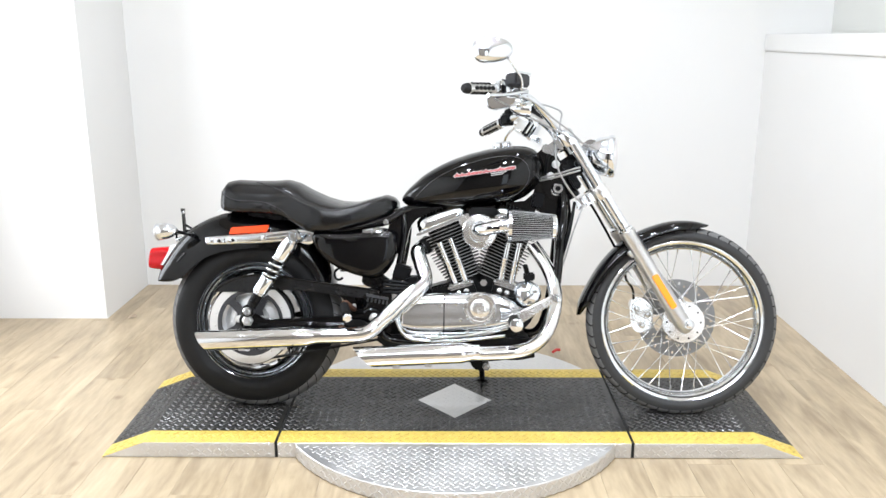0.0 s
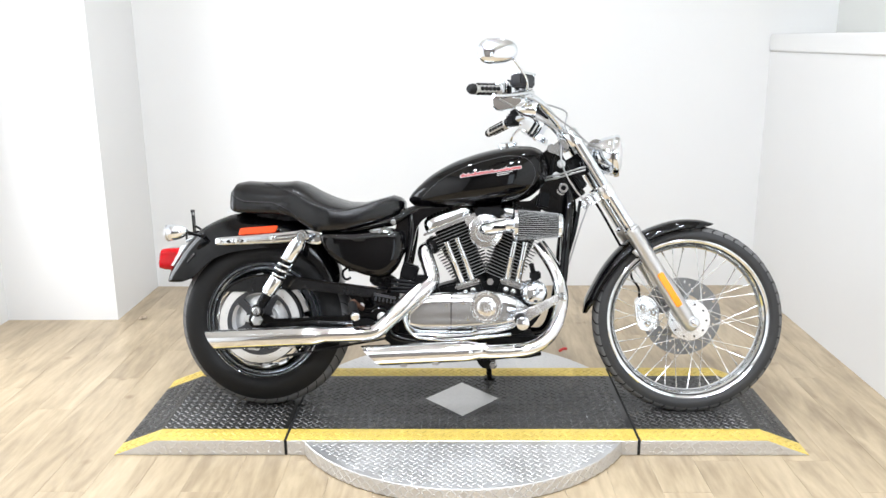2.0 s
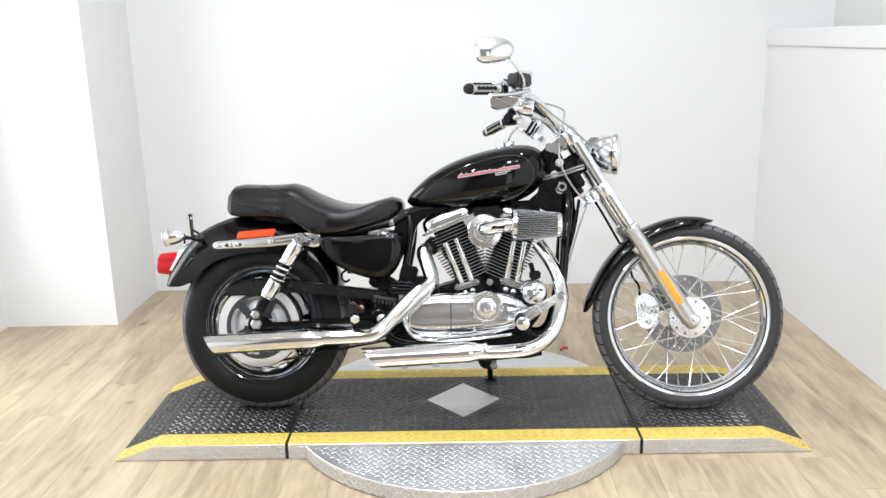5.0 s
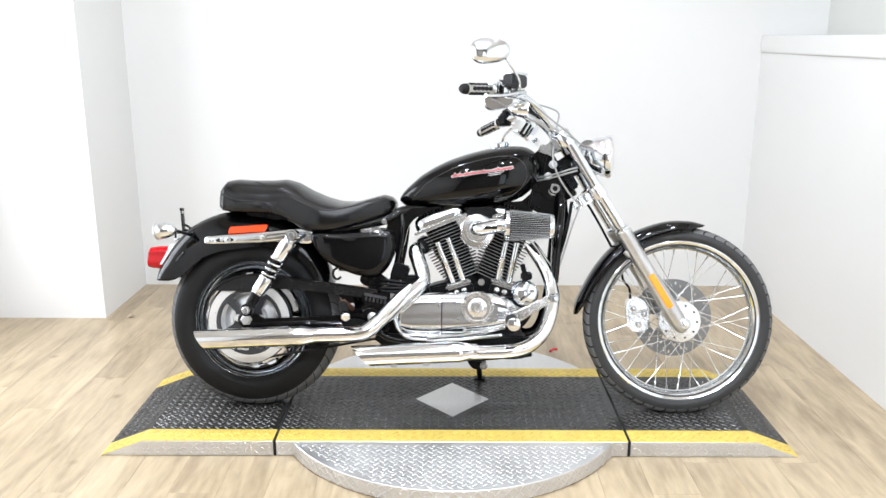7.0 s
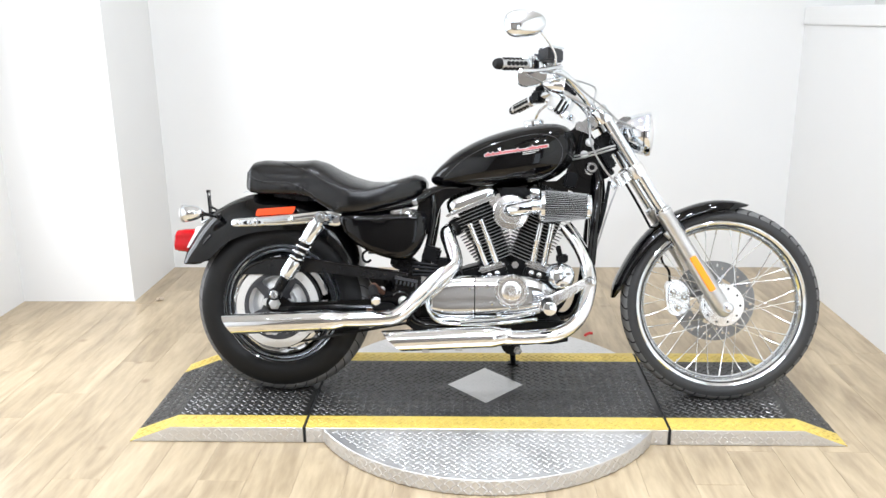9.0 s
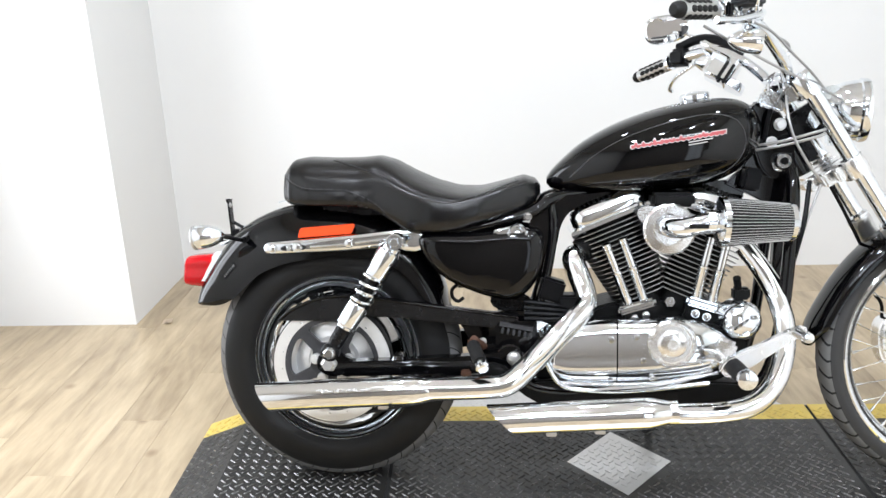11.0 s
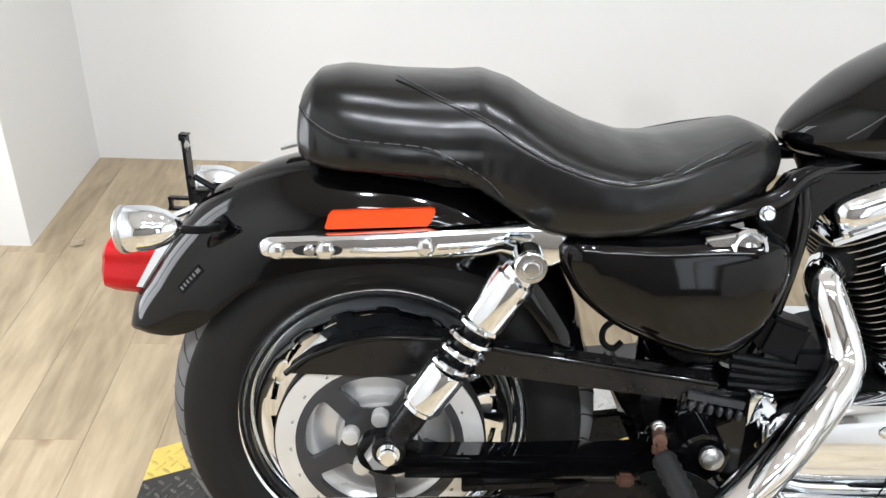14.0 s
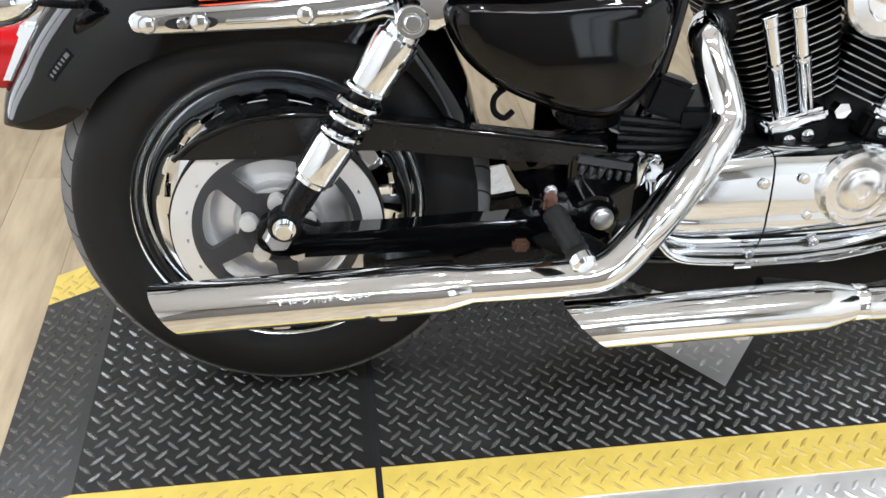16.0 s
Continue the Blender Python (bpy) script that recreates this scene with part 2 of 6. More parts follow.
def lathe(bm, profile, origin, axis, seg=32, closed=False, a0=0.0, wave=None):
    """profile: (radius, height along axis) pairs."""
    q = rot_to(axis)
    o = Vector(origin)
    rings = []
    for r, h in profile:
        if r < 1e-5:
            rings.append([bm.verts.new(o + q @ V(0, 0, h))])
        else:
            ring = []
            for i in range(seg):
                a = a0 + 2 * math.pi * i / seg
                k = wave(i) if wave else 1.0
                ring.append(bm.verts.new(o + q @ V(r * k * math.cos(a), r * k * math.sin(a), h)))
            rings.append(ring)
    pairs = list(zip(rings, rings[1:])) + ([(rings[-1], rings[0])] if closed else [])
    for a, b in pairs:
        for i in range(seg):
            j = (i + 1) % seg
            if len(a) == 1 and len(b) == 1:
                continue
            if len(a) == 1:
                bm.faces.new((a[0], b[i], b[j]))
            elif len(b) == 1:
                bm.faces.new((a[i], b[0], a[j]))
            else:
                bm.faces.new((a[i], b[i], b[j], a[j]))
    return bm


def cyl(bm, a, b, r, r2=None, seg=16, bevel=0.0):
    a, b = Vector(a), Vector(b)
    h = (b - a).length
    r2 = r if r2 is None else r2
    k = min(bevel, h / 2, r, r2)
    prof = [(0, 0), (r - k, 0), (r, k), (r2, h - k), (r2 - k, h), (0, h)] if k > 0 else [(0, 0), (r, 0), (r2, h), (0, h)]
    return lathe(bm, prof, a, b - a, seg)


def spline(points, n):
    """Catmull-Rom through the points, n steps a span."""
    p = [Vector(q) for q in points]
    p = [2 * p[0] - p[1]] + p + [2 * p[-1] - p[-2]]
    out = []
    for i in range(1, len(p) - 2):
        for k in range(n):
            t = k / n
            a, b, c, d = p[i - 1], p[i], p[i + 1], p[i + 2]
            out.append(0.5 * (2 * b + (c - a) * t + (2 * a - 5 * b + 4 * c - d) * t * t + (3 * b - a - 3 * c + d) * t ** 3))
    out.append(p[-2])
    return out


def tube(bm, points, r, seg=10, n=6, radii=None, caps=True):
    pts = spline(points, n) if n > 1 else [Vector(p) for p in points]
    if radii:
        ks = [float(k) for k in np.interp(np.linspace(0, len(radii) - 1, len(pts)), range(len(radii)), radii)]
    else:
        ks = [r] * len(pts)
    up = None
    rings = []
    for i, p in enumerate(pts):
        d = (pts[min(i + 1, len(pts) - 1)] - pts[max(i - 1, 0)]).normalized()
        if up is None:
            up = d.orthogonal().normalized()
        up = (up - d * up.dot(d)).normalized()
        side = d.cross(up)
        rings.append([bm.verts.new(p + ks[i] * (math.cos(a) * up + math.sin(a) * side)) for a in [2 * math.pi * k / seg for k in range(seg)]])
    for a, b in zip(rings, rings[1:]):
        for k in range(seg):
            bm.faces.new((a[k], a[(k + 1) % seg], b[(k + 1) % seg], b[k]))
    if caps:
        bm.faces.new(rings[0])
        bm.faces.new(rings[-1])
    return bm


def loft(bm, rings, closed=True, caps=True):
    vs = [[bm.verts.new(p) for p in ring] for ring in rings]
    n = len(vs[0])
    for a, b in zip(vs, vs[1:]):
        for k in range(n if closed else n - 1):
            bm.faces.new((a[k], a[(k + 1) % n], b[(k + 1) % n], b[k]))
    if caps and closed:
        bm.faces.new(vs[0])
        bm.faces.new(vs[-1])
    return bm


def plate(bm, outline, v0, v1, bevel=0.0, seg=2):
    """A plate with an outline in the bike's side plane (u, w), from v0 to v1."""
    t = bmesh.new()
    vs = [t.verts.new((u, v0, w)) for u, w in outline]
    f = t.faces.new(vs)
    r = bmesh.ops.extrude_face_region(t, geom=[f])
    bmesh.ops.translate(t, vec=(0, v1 - v0, 0), verts=[g for g in r["geom"] if isinstance(g, bmesh.types.BMVert)])
    bmesh.ops.recalc_face_normals(t, faces=t.faces)
    bevel_all(t, [e for e in t.edges if e.calc_face_angle(0) > 0.6], bevel, seg)
    merge(bm, t)
    return bm


def smooth_outline(points, n=4):
    p = [V(u, 0, w) for u, w in points]
    q = [p[-1]] + p + [p[0], p[1]]
    out = []
    for i in range(1, len(q) - 2):
        a, b, c, d = q[i - 1], q[i], q[i + 1], q[i + 2]
        for k in range(n):
            t = k / n
            s = 0.5 * (2 * b + (c - a) * t + (2 * a - 5 * b + 4 * c - d) * t * t + (3 * b - a - 3 * c + d) * t ** 3)
            out.append((s.x, s.z))
    return out


def bolt(bm, c, axis, r, h=0.006, hexed=True):
    c, axis = Vector(c), Vector(axis).normalized()
    lathe(bm, [(0, -h * 0.3), (r * 1.25, -h * 0.3), (r * 1.25, 0.001), (r, 0.001), (r, h * 0.8), (r * 0.8, h), (0, h)], c, axis, 6 if hexed else 16)
    return bm


# ---------------------------------------------------------------- the room
def slab(name, lo, hi, material, label, category):
    bm = bmesh.new()
    lo, hi = Vector(lo), Vector(hi)
    box(bm, (lo + hi) / 2, hi - lo)
    return solid(name, bm, material, label, category, kind="structure", smooth=0)


BACK, LEFT, RIGHT, FRONT = 1.683, -2.348, 1.632, -4.9
COLX, COLY = -1.782, 1.096
slab("wall_north", (-2.55, BACK, -0.05), (2.1, BACK + 0.12, CEILING), WALL, "smooth white painted back wall of the showroom bay", "wall")
WIN = (-0.20, 0.60, 0.25, 1.95)
bm = bmesh.new()
for y0, y1, z0, z1 in ((FRONT, WIN[0], -0.05, CEILING), (WIN[1], BACK, -0.05, CEILING), (WIN[0], WIN[1], -0.05, WIN[2]), (WIN[0], WIN[1], WIN[3], CEILING)):
    box(bm, (LEFT - 0.06, (y0 + y1) / 2, (z0 + z1) / 2), (0.12, y1 - y0, z1 - z0))
solid("wall_west", bm, WALL, "plain white painted side wall with a window", "wall", kind="structure", smooth=0)


def window_unit(name, label, m, width, bottom, height, mullions, power):
    """A framed, daylit opening; the local x axis looks into the room and y runs along the wall."""
    root = thing(name, label, "window", kind="structure", m=m)
    mid, inner = bottom + height / 2, height - 0.08
    step = (width - 0.04) / (mullions + 1)
    bars = [(0, bottom + 0.02, width, 0.04), (0, bottom + height - 0.02, width, 0.04)]
    bars += [(-width / 2 + 0.02 + step * k, mid, 0.04, inner) for k in range(mullions + 2)]
    for y, z, dy, dz in bars:
        b = bmesh.new()
        box(b, (0, y, z), (0.07, dy, dz), bevel=0.003)
        part("window_frame", b, LAMP_WHITE, root, "white window frame bar", smooth=0)
    for k in range(mullions + 1):
        y = -width / 2 + 0.02 + step * (k + 0.5)
        b = bmesh.new()
        box(b, (-0.02, y, mid), (0.006, step - 0.04, inner))
        part("pane", b, PANE, root, smooth=0)
        d = bpy.data.lights.new("window_daylight", "AREA")
        d.shape, d.size, d.size_y, d.energy, d.color = "RECTANGLE", inner - 0.02, step - 0.05, power, (0.96, 0.98, 1.0)
        lamp = new("window_daylight", d)
        lamp.parent = root
        lamp.matrix_local = pose(0.0, y, mid, 0, -90, 0)


window_unit("window_1", "daylit window with a white frame in the side wall", pose(LEFT - 0.06, (WIN[0] + WIN[1]) / 2, 0), WIN[1] - WIN[0], WIN[2], WIN[3] - WIN[2], 1, DAYLIGHT)
slab("wall_column", (LEFT, COLY, -0.05), (COLX, BACK, CEILING), WALL, "white boxed-out wall corner beside the back wall", "wall")
slab("wall_east", (RIGHT, FRONT, -0.05), (RIGHT + 0.14, BACK, 1.305), WALL, "white half-height side wall under a capped ledge", "wall")
slab("wall_east_upper", (RIGHT + 0.34, FRONT, -0.05), (RIGHT + 0.46, BACK, CEILING), WALL_UPPER, "pale grey-green upper wall set behind the ledge", "wall")
DOOR = (0.80, 1.55, 0.35, 2.45)
bm = bmesh.new()
for x0, x1, z0, z1 in ((LEFT - 0.12, DOOR[0], -0.05, CEILING), (DOOR[1], RIGHT + 0.46, -0.05, CEILING), (DOOR[0], DOOR[1], -0.05, DOOR[2]), (DOOR[0], DOOR[1], DOOR[3], CEILING)):
    box(bm, ((x0 + x1) / 2, FRONT - 0.06, (z0 + z1) / 2), (x1 - x0, 0.12, z1 - z0))
solid("wall_south", bm, WALL_DIM, "plain unseen wall behind the viewing side, tan darkened like a dim hall, with a shop window", "wall", kind="structure", smooth=0)
window_unit("window_2", "tall daylit shop window with white frame bars", pose((DOOR[0] + DOOR[1]) / 2, FRONT - 0.06, 0, 0, 0, 90), DOOR[1] - DOOR[0], DOOR[2], DOOR[3] - DOOR[2], 1, SHOPLIGHT)
slab("ceiling", (LEFT - 0.12, FRONT - 0.12, CEILING), (RIGHT + 0.46, BACK + 0.12, CEILING + 0.1), CEIL, "plain pale grey showroom ceiling", "ceiling")
slab("floor", (LEFT - 0.12, FRONT - 0.12, -0.08), (RIGHT + 0.46, BACK + 0.12, -0.0045), SEAM, "dark underlay below the floor planks", "floor")
bm = bmesh.new()
box(bm, (RIGHT + 0.172, (FRONT + BACK) / 2, 1.351), (0.36, BACK - FRONT - 0.004, 0.090), bevel=0.006)
solid("trim_ledge", bm, WALL, "white painted ledge cap on the half-height wall", "ledge", kind="structure")


# lamps: a fixture ring with the shining disc inside
def ceiling_lamp(x, y, power, size):
    root = thing("ceiling_lamp", "round white recessed ceiling lamp, lit", "lamp", "ceiling lamps", m=pose(x, y, CEILING))
    b = bmesh.new()
    lathe(b, [(size / 2 + 0.03, 0), (size / 2 + 0.03, -0.012), (size / 2 + 0.004, -0.02), (size / 2, -0.004), (size / 2, 0)], (0, 0, 0), (0, 0, 1), 40)
    part("frame", b, LAMP_WHITE, root)
    d = bpy.data.lights.new("ceiling_lamp", "AREA")
    d.shape, d.size, d.energy, d.color = "DISK", size, power, (0.90, 0.955, 1.02)
    lamp = new("lamp_disc", d)
    lamp.parent = root
    lamp.matrix_local = pose(0, 0, -0.022)


def strip_lamp(x, y, power, length, width):
    root = thing("strip_lamp", "long white ceiling strip lamp, lit", "lamp", "strip lamps", m=pose(x, y, CEILING))
    for side in (-1, 1):
        b = bmesh.new()
        box(b, (0, side * (width / 2 + 0.012), -0.018), (length + 0.04, 0.02, 0.036), bevel=0.003)
        part("rail", b, LAMP_WHITE, root)
    b = bmesh.new()
    box(b, (0, 0, -0.006), (length, width, 0.012))
    part("housing", b, LAMP_WHITE, root)
    d = bpy.data.lights.new("strip_lamp", "AREA")
    d.shape, d.size, d.size_y, d.energy, d.color = "RECTANGLE", length, width, power, (0.90, 0.955, 1.02)
    lamp = new("lamp_tube", d)
    lamp.parent = root
    lamp.matrix_local = pose(0, 0, -0.022)


for lamp_spec in LAMPS:
    ceiling_lamp(*lamp_spec)
for lamp_spec in STRIPS:
    strip_lamp(*lamp_spec)


# ---------------------------------------------------------------- motorcycle
BIKE = pose(-0.777, -0.017, 0.0583) @ pose(0, 0, 0, 0, 0, -2.44) @ pose(0, 0, 0, -12.0, 0, 0)
bike = thing("motorcycle", "black cruiser motorcycle with chrome V-twin engine leaning on its side stand", "motorcycle", m=BIKE)
SIDE = V(0, -1, 0)


def wheel_tyre(parent, c, R, rim, hw, label, grooves, gw):
    bm = bmesh.new()
    prof = []
    for a in np.linspace(-1, 1, 25):
        ang = a * math.pi * 0.5
        v = hw * math.sin(ang)
        drop = R - (R - rim - 0.0) * (1 - math.cos(ang) ** 0.58)
        prof.append((max(drop, rim + 0.004), v))
    prof = [(rim - 0.012, -hw * 0.66), (rim + 0.003, -hw * 0.74), (rim + 0.012, -hw * 0.92)] + [p for p in prof if p[0] > rim + 0.016] + [(rim + 0.012, hw * 0.92), (rim + 0.003, hw * 0.74), (rim - 0.012, hw * 0.66)]
    lathe(bm, prof, c, (0, 1, 0), 96)
    tread_from = R - (0.030 if hw > 0.06 else 0.018)
    for f in bm.faces:
        m = f.calc_center_median()
        if math.hypot(m.x - c[0], m.z - c[2]) > tread_from:
            f.material_index = 1
    ty = part("tyre", bm, [RUBBER if hw > 0.06 else RUBBER_DUSTY, TREAD_RUBBER], parent, label, smooth=60)

    def surf(v):
        k = abs(v) / hw
        ang = math.asin(min(1, k))
        return R - (R - rim) * (1 - math.cos(ang) ** 0.58)

    g = bmesh.new()
    for i in range(grooves):
        for s in (-1, 1):
            a0 = 2 * math.pi * (i + (0.5 if s > 0 else 0)) / grooves
            rows = []
            for k in range(6):
                t = k / 5
                v = s * hw * (0.22 + 0.68 * t)
                a = a0 + s * 0.0 + 0.13 * t * (1.0 if hw > 0.06 else 0.6)
                if t > 0.8:
                    a -= 0.02
                r = surf(v) + 0.0006
                wd = gw / R * (1 - 0.5 * t)
                rows.append((g.verts.new((c[0] + r * math.cos(a - wd), v, c[2] + r * math.sin(a - wd))), g.verts.new((c[0] + r * math.cos(a + wd), v, c[2] + r * math.sin(a + wd)))))
            for p, q in zip(rows, rows[1:]):
                g.faces.new((p[0], p[1], q[1], q[0]))
    part("tread", g, GROOVE, ty, "dark slanted tread grooves", kind="stuff")
    return ty


def polar_plate(bm, c, v, rings, seg, skip, thick, vs=None):
    """An upright disc of ring bands round the axle; skip(band, segment) leaves a window."""
    t = bmesh.new()
    grid = []
    for k, r in enumerate(rings):
        vv = v if vs is None else vs[k]
        grid.append([t.verts.new((c[0] + r * math.cos(2 * math.pi * i / seg), vv, c[2] + r * math.sin(2 * math.pi * i / seg))) for i in range(seg)])
    for b in range(len(rings) - 1):
        for i in range(seg):
            if not skip(b, i):
                j = (i + 1) % seg
                t.faces.new((grid[b][i], grid[b][j], grid[b + 1][j], grid[b + 1][i]))
    for vv in [x for x in t.verts if not x.link_faces]:
        t.verts.remove(vv)
    bmesh.ops.recalc_face_normals(t, faces=t.faces)
    bmesh.ops.solidify(t, geom=list(t.faces), thickness=thick)
    merge(bm, t)
    return bm


# --- rear wheel
RC = (0.012, 0.0, 0.317)
bm = bmesh.new()
lathe(bm, [(0.0, -0.085), (0.030, -0.085), (0.034, -0.08), (0.036, -0.03), (0.036, 0.06), (0.03, 0.075), (0, 0.075)], RC, (0, 1, 0), 32)
rear_wheel = part("rear_wheel", bm, CHROME_WORN, bike, "slotted chrome disc rear wheel")
wheel_tyre(rear_wheel, RC, 0.3200, 0.211, 0.074, "wide black rear tyre with slanted tread grooves", 46, 0.0026)
bm = bmesh.new()
lathe(bm, [(0.207, 0.050), (0.215, 0.052), (0.2165, 0.055), (0.213, 0.057), (0.205, 0.052), (0.196, 0.030), (0.194, 0.0), (0.196, -0.030), (0.205, -0.052), (0.213, -0.057), (0.2165, -0.055), (0.215, -0.052), (0.207, -0.050), (0.201, -0.03), (0.199, 0.03)], RC, (0, 1, 0), 96, closed=True)
part("rim", bm, CHROME, rear_wheel, "bright chrome rim lip")
bm = bmesh.new()
polar_plate(bm, RC, 0, [0.034, 0.06, 0.10, 0.150, 0.1625, 0.1725, 0.188, 0.197], 192, lambda b, i: b == 4 and i % 12 in range(2, 9), 0.006, [-0.062, -0.05, -0.034, -0.022, -0.021, -0.021, -0.024, -0.03])
part("wheel_disc", bm, CHROME, rear_wheel, "chrome wheel disc with a ring of slots")
bm = bmesh.new()
polar_plate(bm, RC, 0, [0.034, 0.10, 0.163, 0.174, 0.200], 192, lambda b, i: b == 2 and i % 12 in range(2, 9), 0.005, [0.062, 0.034, 0.022, 0.022, 0.03])
part("wheel_disc", bm, CHROME, rear_wheel)
# belt pulley
PV = -0.112
bm = bmesh.new()
polar_plate(bm, RC, PV, [0.1195, 0.1250, 0.1285, 0.1345, 0.148], 288, lambda b, i: b == 1 and i % 16 in (4, 5), 0.008)
pulley = part("belt_pulley", bm, PULLEY_RING, rear_wheel, "grey ring of the belt pulley with small holes")
bm = bmesh.new()

lathe(bm, [(0.020, 0.012), (0.049, 0.009), (0.0535, 0.009), (0.0535, 0.022), (0.020, 0.022)], (RC[0], PV, RC[2]), (0, 1, 0), 60, closed=True)
lathe(bm, [(0.1065, 0.001), (0.1205, 0.0), (0.1205, 0.012), (0.1065, 0.012)], (RC[0], PV, RC[2]), (0, 1, 0), 96, closed=True)
part("belt_pulley_spider", bm, PULLEY_SPOKE, rear_wheel, "dark hub and ring of the five-spoke pulley centre")
for k in range(5):
    bm = bmesh.new()
    rings = []
    for j in range(17):
        f = j / 16
        rr = 0.0525 + 0.0550 * f
        wide = 0.0148 - 0.0018 * f + 0.018 * max(0, 1 - f / 0.16) ** 2 + 0.016 * max(0, 1 - (1 - f) / 0.15) ** 2
        span = math.asin(wide / rr)
        face = PV + 0.0088 - 0.0082 * f
        arc = [math.radians(61 + 72 * k) + span * (m / 4 - 1) for m in range(9)]
        rings.append([V(RC[0] + rr * math.cos(a), face, RC[2] + rr * math.sin(a)) for a in arc] + [V(RC[0] + rr * math.cos(a), face + 0.012, RC[2] + rr * math.sin(a)) for a in reversed(arc)])
    loft(bm, rings)
    part("pulley_spoke", bm, PULLEY_SPOKE, rear_wheel)
for k in range(5):
    a = math.radians(72 * k + 18)
    bm = bmesh.new()
    lathe(bm, [(0, -0.012), (0.0125, -0.012), (0.0125, 0.002), (0.0112, 0.0045), (0.006, 0.005), (0, 0.005)], (RC[0] + 0.043 * math.cos(a), PV - 0.004, RC[2] + 0.043 * math.sin(a)), SIDE, 20)
    part("pulley_bolt", bm, PULLEY_RING, rear_wheel)
bm = bmesh.new()
lathe(bm, [(0.030, 0.012), (0.060, 0.012), (0.063, 0.008), (0.066, -0.004), (0.100, -0.012), (0.104, -0.004), (0.120, 0.004), (0.120, -0.014), (0.030, -0.014)], (RC[0], PV + 0.024, RC[2]), SIDE, 64, closed=True)
part("hub_dish", bm, DISH, rear_wheel, "polished silver hub dish behind the pulley spokes")
bm = bmesh.new()
lathe(bm, [(0.142, -0.014), (0.151, -0.014), (0.151, 0.014), (0.142, 0.014)], (RC[0], PV + 0.018, RC[2]), (0, 1, 0), 96, closed=True)
belt_top = [(RC[0] + 0.03, RC[2] + 0.147), (0.30, 0.432), (0.56, 0.392)]
for (a, b), (c, d) in zip(belt_top, belt_top[1:]):
    box(bm, ((a + c) / 2, PV + 0.018, (b + d) / 2), (math.hypot(c - a, d - b), 0.028, 0.006), Matrix.Rotation(-math.atan2(d - b, c - a), 3, "Y"))
box(bm, (0.29, PV + 0.018, 0.228), (0.58, 0.028, 0.006), Matrix.Rotation(-math.atan2(0.11, 0.58), 3, "Y"))
belt = part("drive_belt", bm, RUBBER, bike, "black toothed drive belt")
bm = bmesh.new()
for k in range(6):
    box(bm, (0.437 + 0.0135 * k, -0.127, 0.4085 - 0.0024 * k), (0.0065, 0.012, 0.014), Matrix.Rotation(0.17, 3, "Y"), 0.002, 1)
box(bm, (0.470, -0.125, 0.418), (0.080, 0.010, 0.010), Matrix.Rotation(0.17, 3, "Y"))
part("belt_teeth", bm, PULLEY_SPOKE, belt, "grey belt teeth by the engine sprocket")

# --- swing arm, axle, shocks
bm = bmesh.new()
for s in (-1, 1):
    rings = []
    for u, w, h in ((0.05, 0.318, 0.036), (0.20, 0.324, 0.038), (0.29, 0.330, 0.040), (0.31, 0.326, 0.046), (0.44, 0.342, 0.044)):
        v = s * 0.148
        rings.append([V(u, v - 0.016, w - h / 2), V(u, v + 0.016, w - h / 2), V(u, v + 0.016, w + h / 2), V(u, v - 0.016, w + h / 2)])
    loft(bm, rings)
    plate(bm, smooth_outline([(-0.016, 0.332), (-0.006, 0.354), (0.02, 0.362), (0.048, 0.350), (0.075, 0.335), (0.055, 0.305), (0.02, 0.298), (-0.008, 0.310)]), s * 0.135, s * 0.160, 0.003)
cyl(bm, (0.455, -0.16, 0.345), (0.455, 0.16, 0.345), 0.036, seg=24, bevel=0.004)
box(bm, (0.40, 0, 0.345), (0.06, 0.28, 0.06), bevel=0.01)
bmesh.ops.bevel(bm, geom=[e for e in bm.edges if e.calc_face_angle(0) > 1.2], offset=0.007, segments=3, affect="EDGES", clamp_overlap=True)
swing = part("swing_arm", bm, BLACK, bike, "black rectangular-tube swing arm")
bm = bmesh.new()
bolt(bm, (0.016, -0.163, 0.332), SIDE, 0.017, 0.014)
cyl(bm, (0.016, -0.168, 0.332), (0.016, 0.17, 0.332), 0.010)
part("axle_nut", bm, ALU, bike, "grey rear axle nut")
bm = bmesh.new()
bolt(bm, (0.464, -0.163, 0.348), SIDE, 0.0135, 0.008, False)
part("pivot_cap", bm, ALU, swing)
bm = bmesh.new()
bolt(bm, (0.390, -0.150, 0.386), SIDE, 0.0075, 0.008, False)
part("pivot_bolt", bm, ALU, swing)


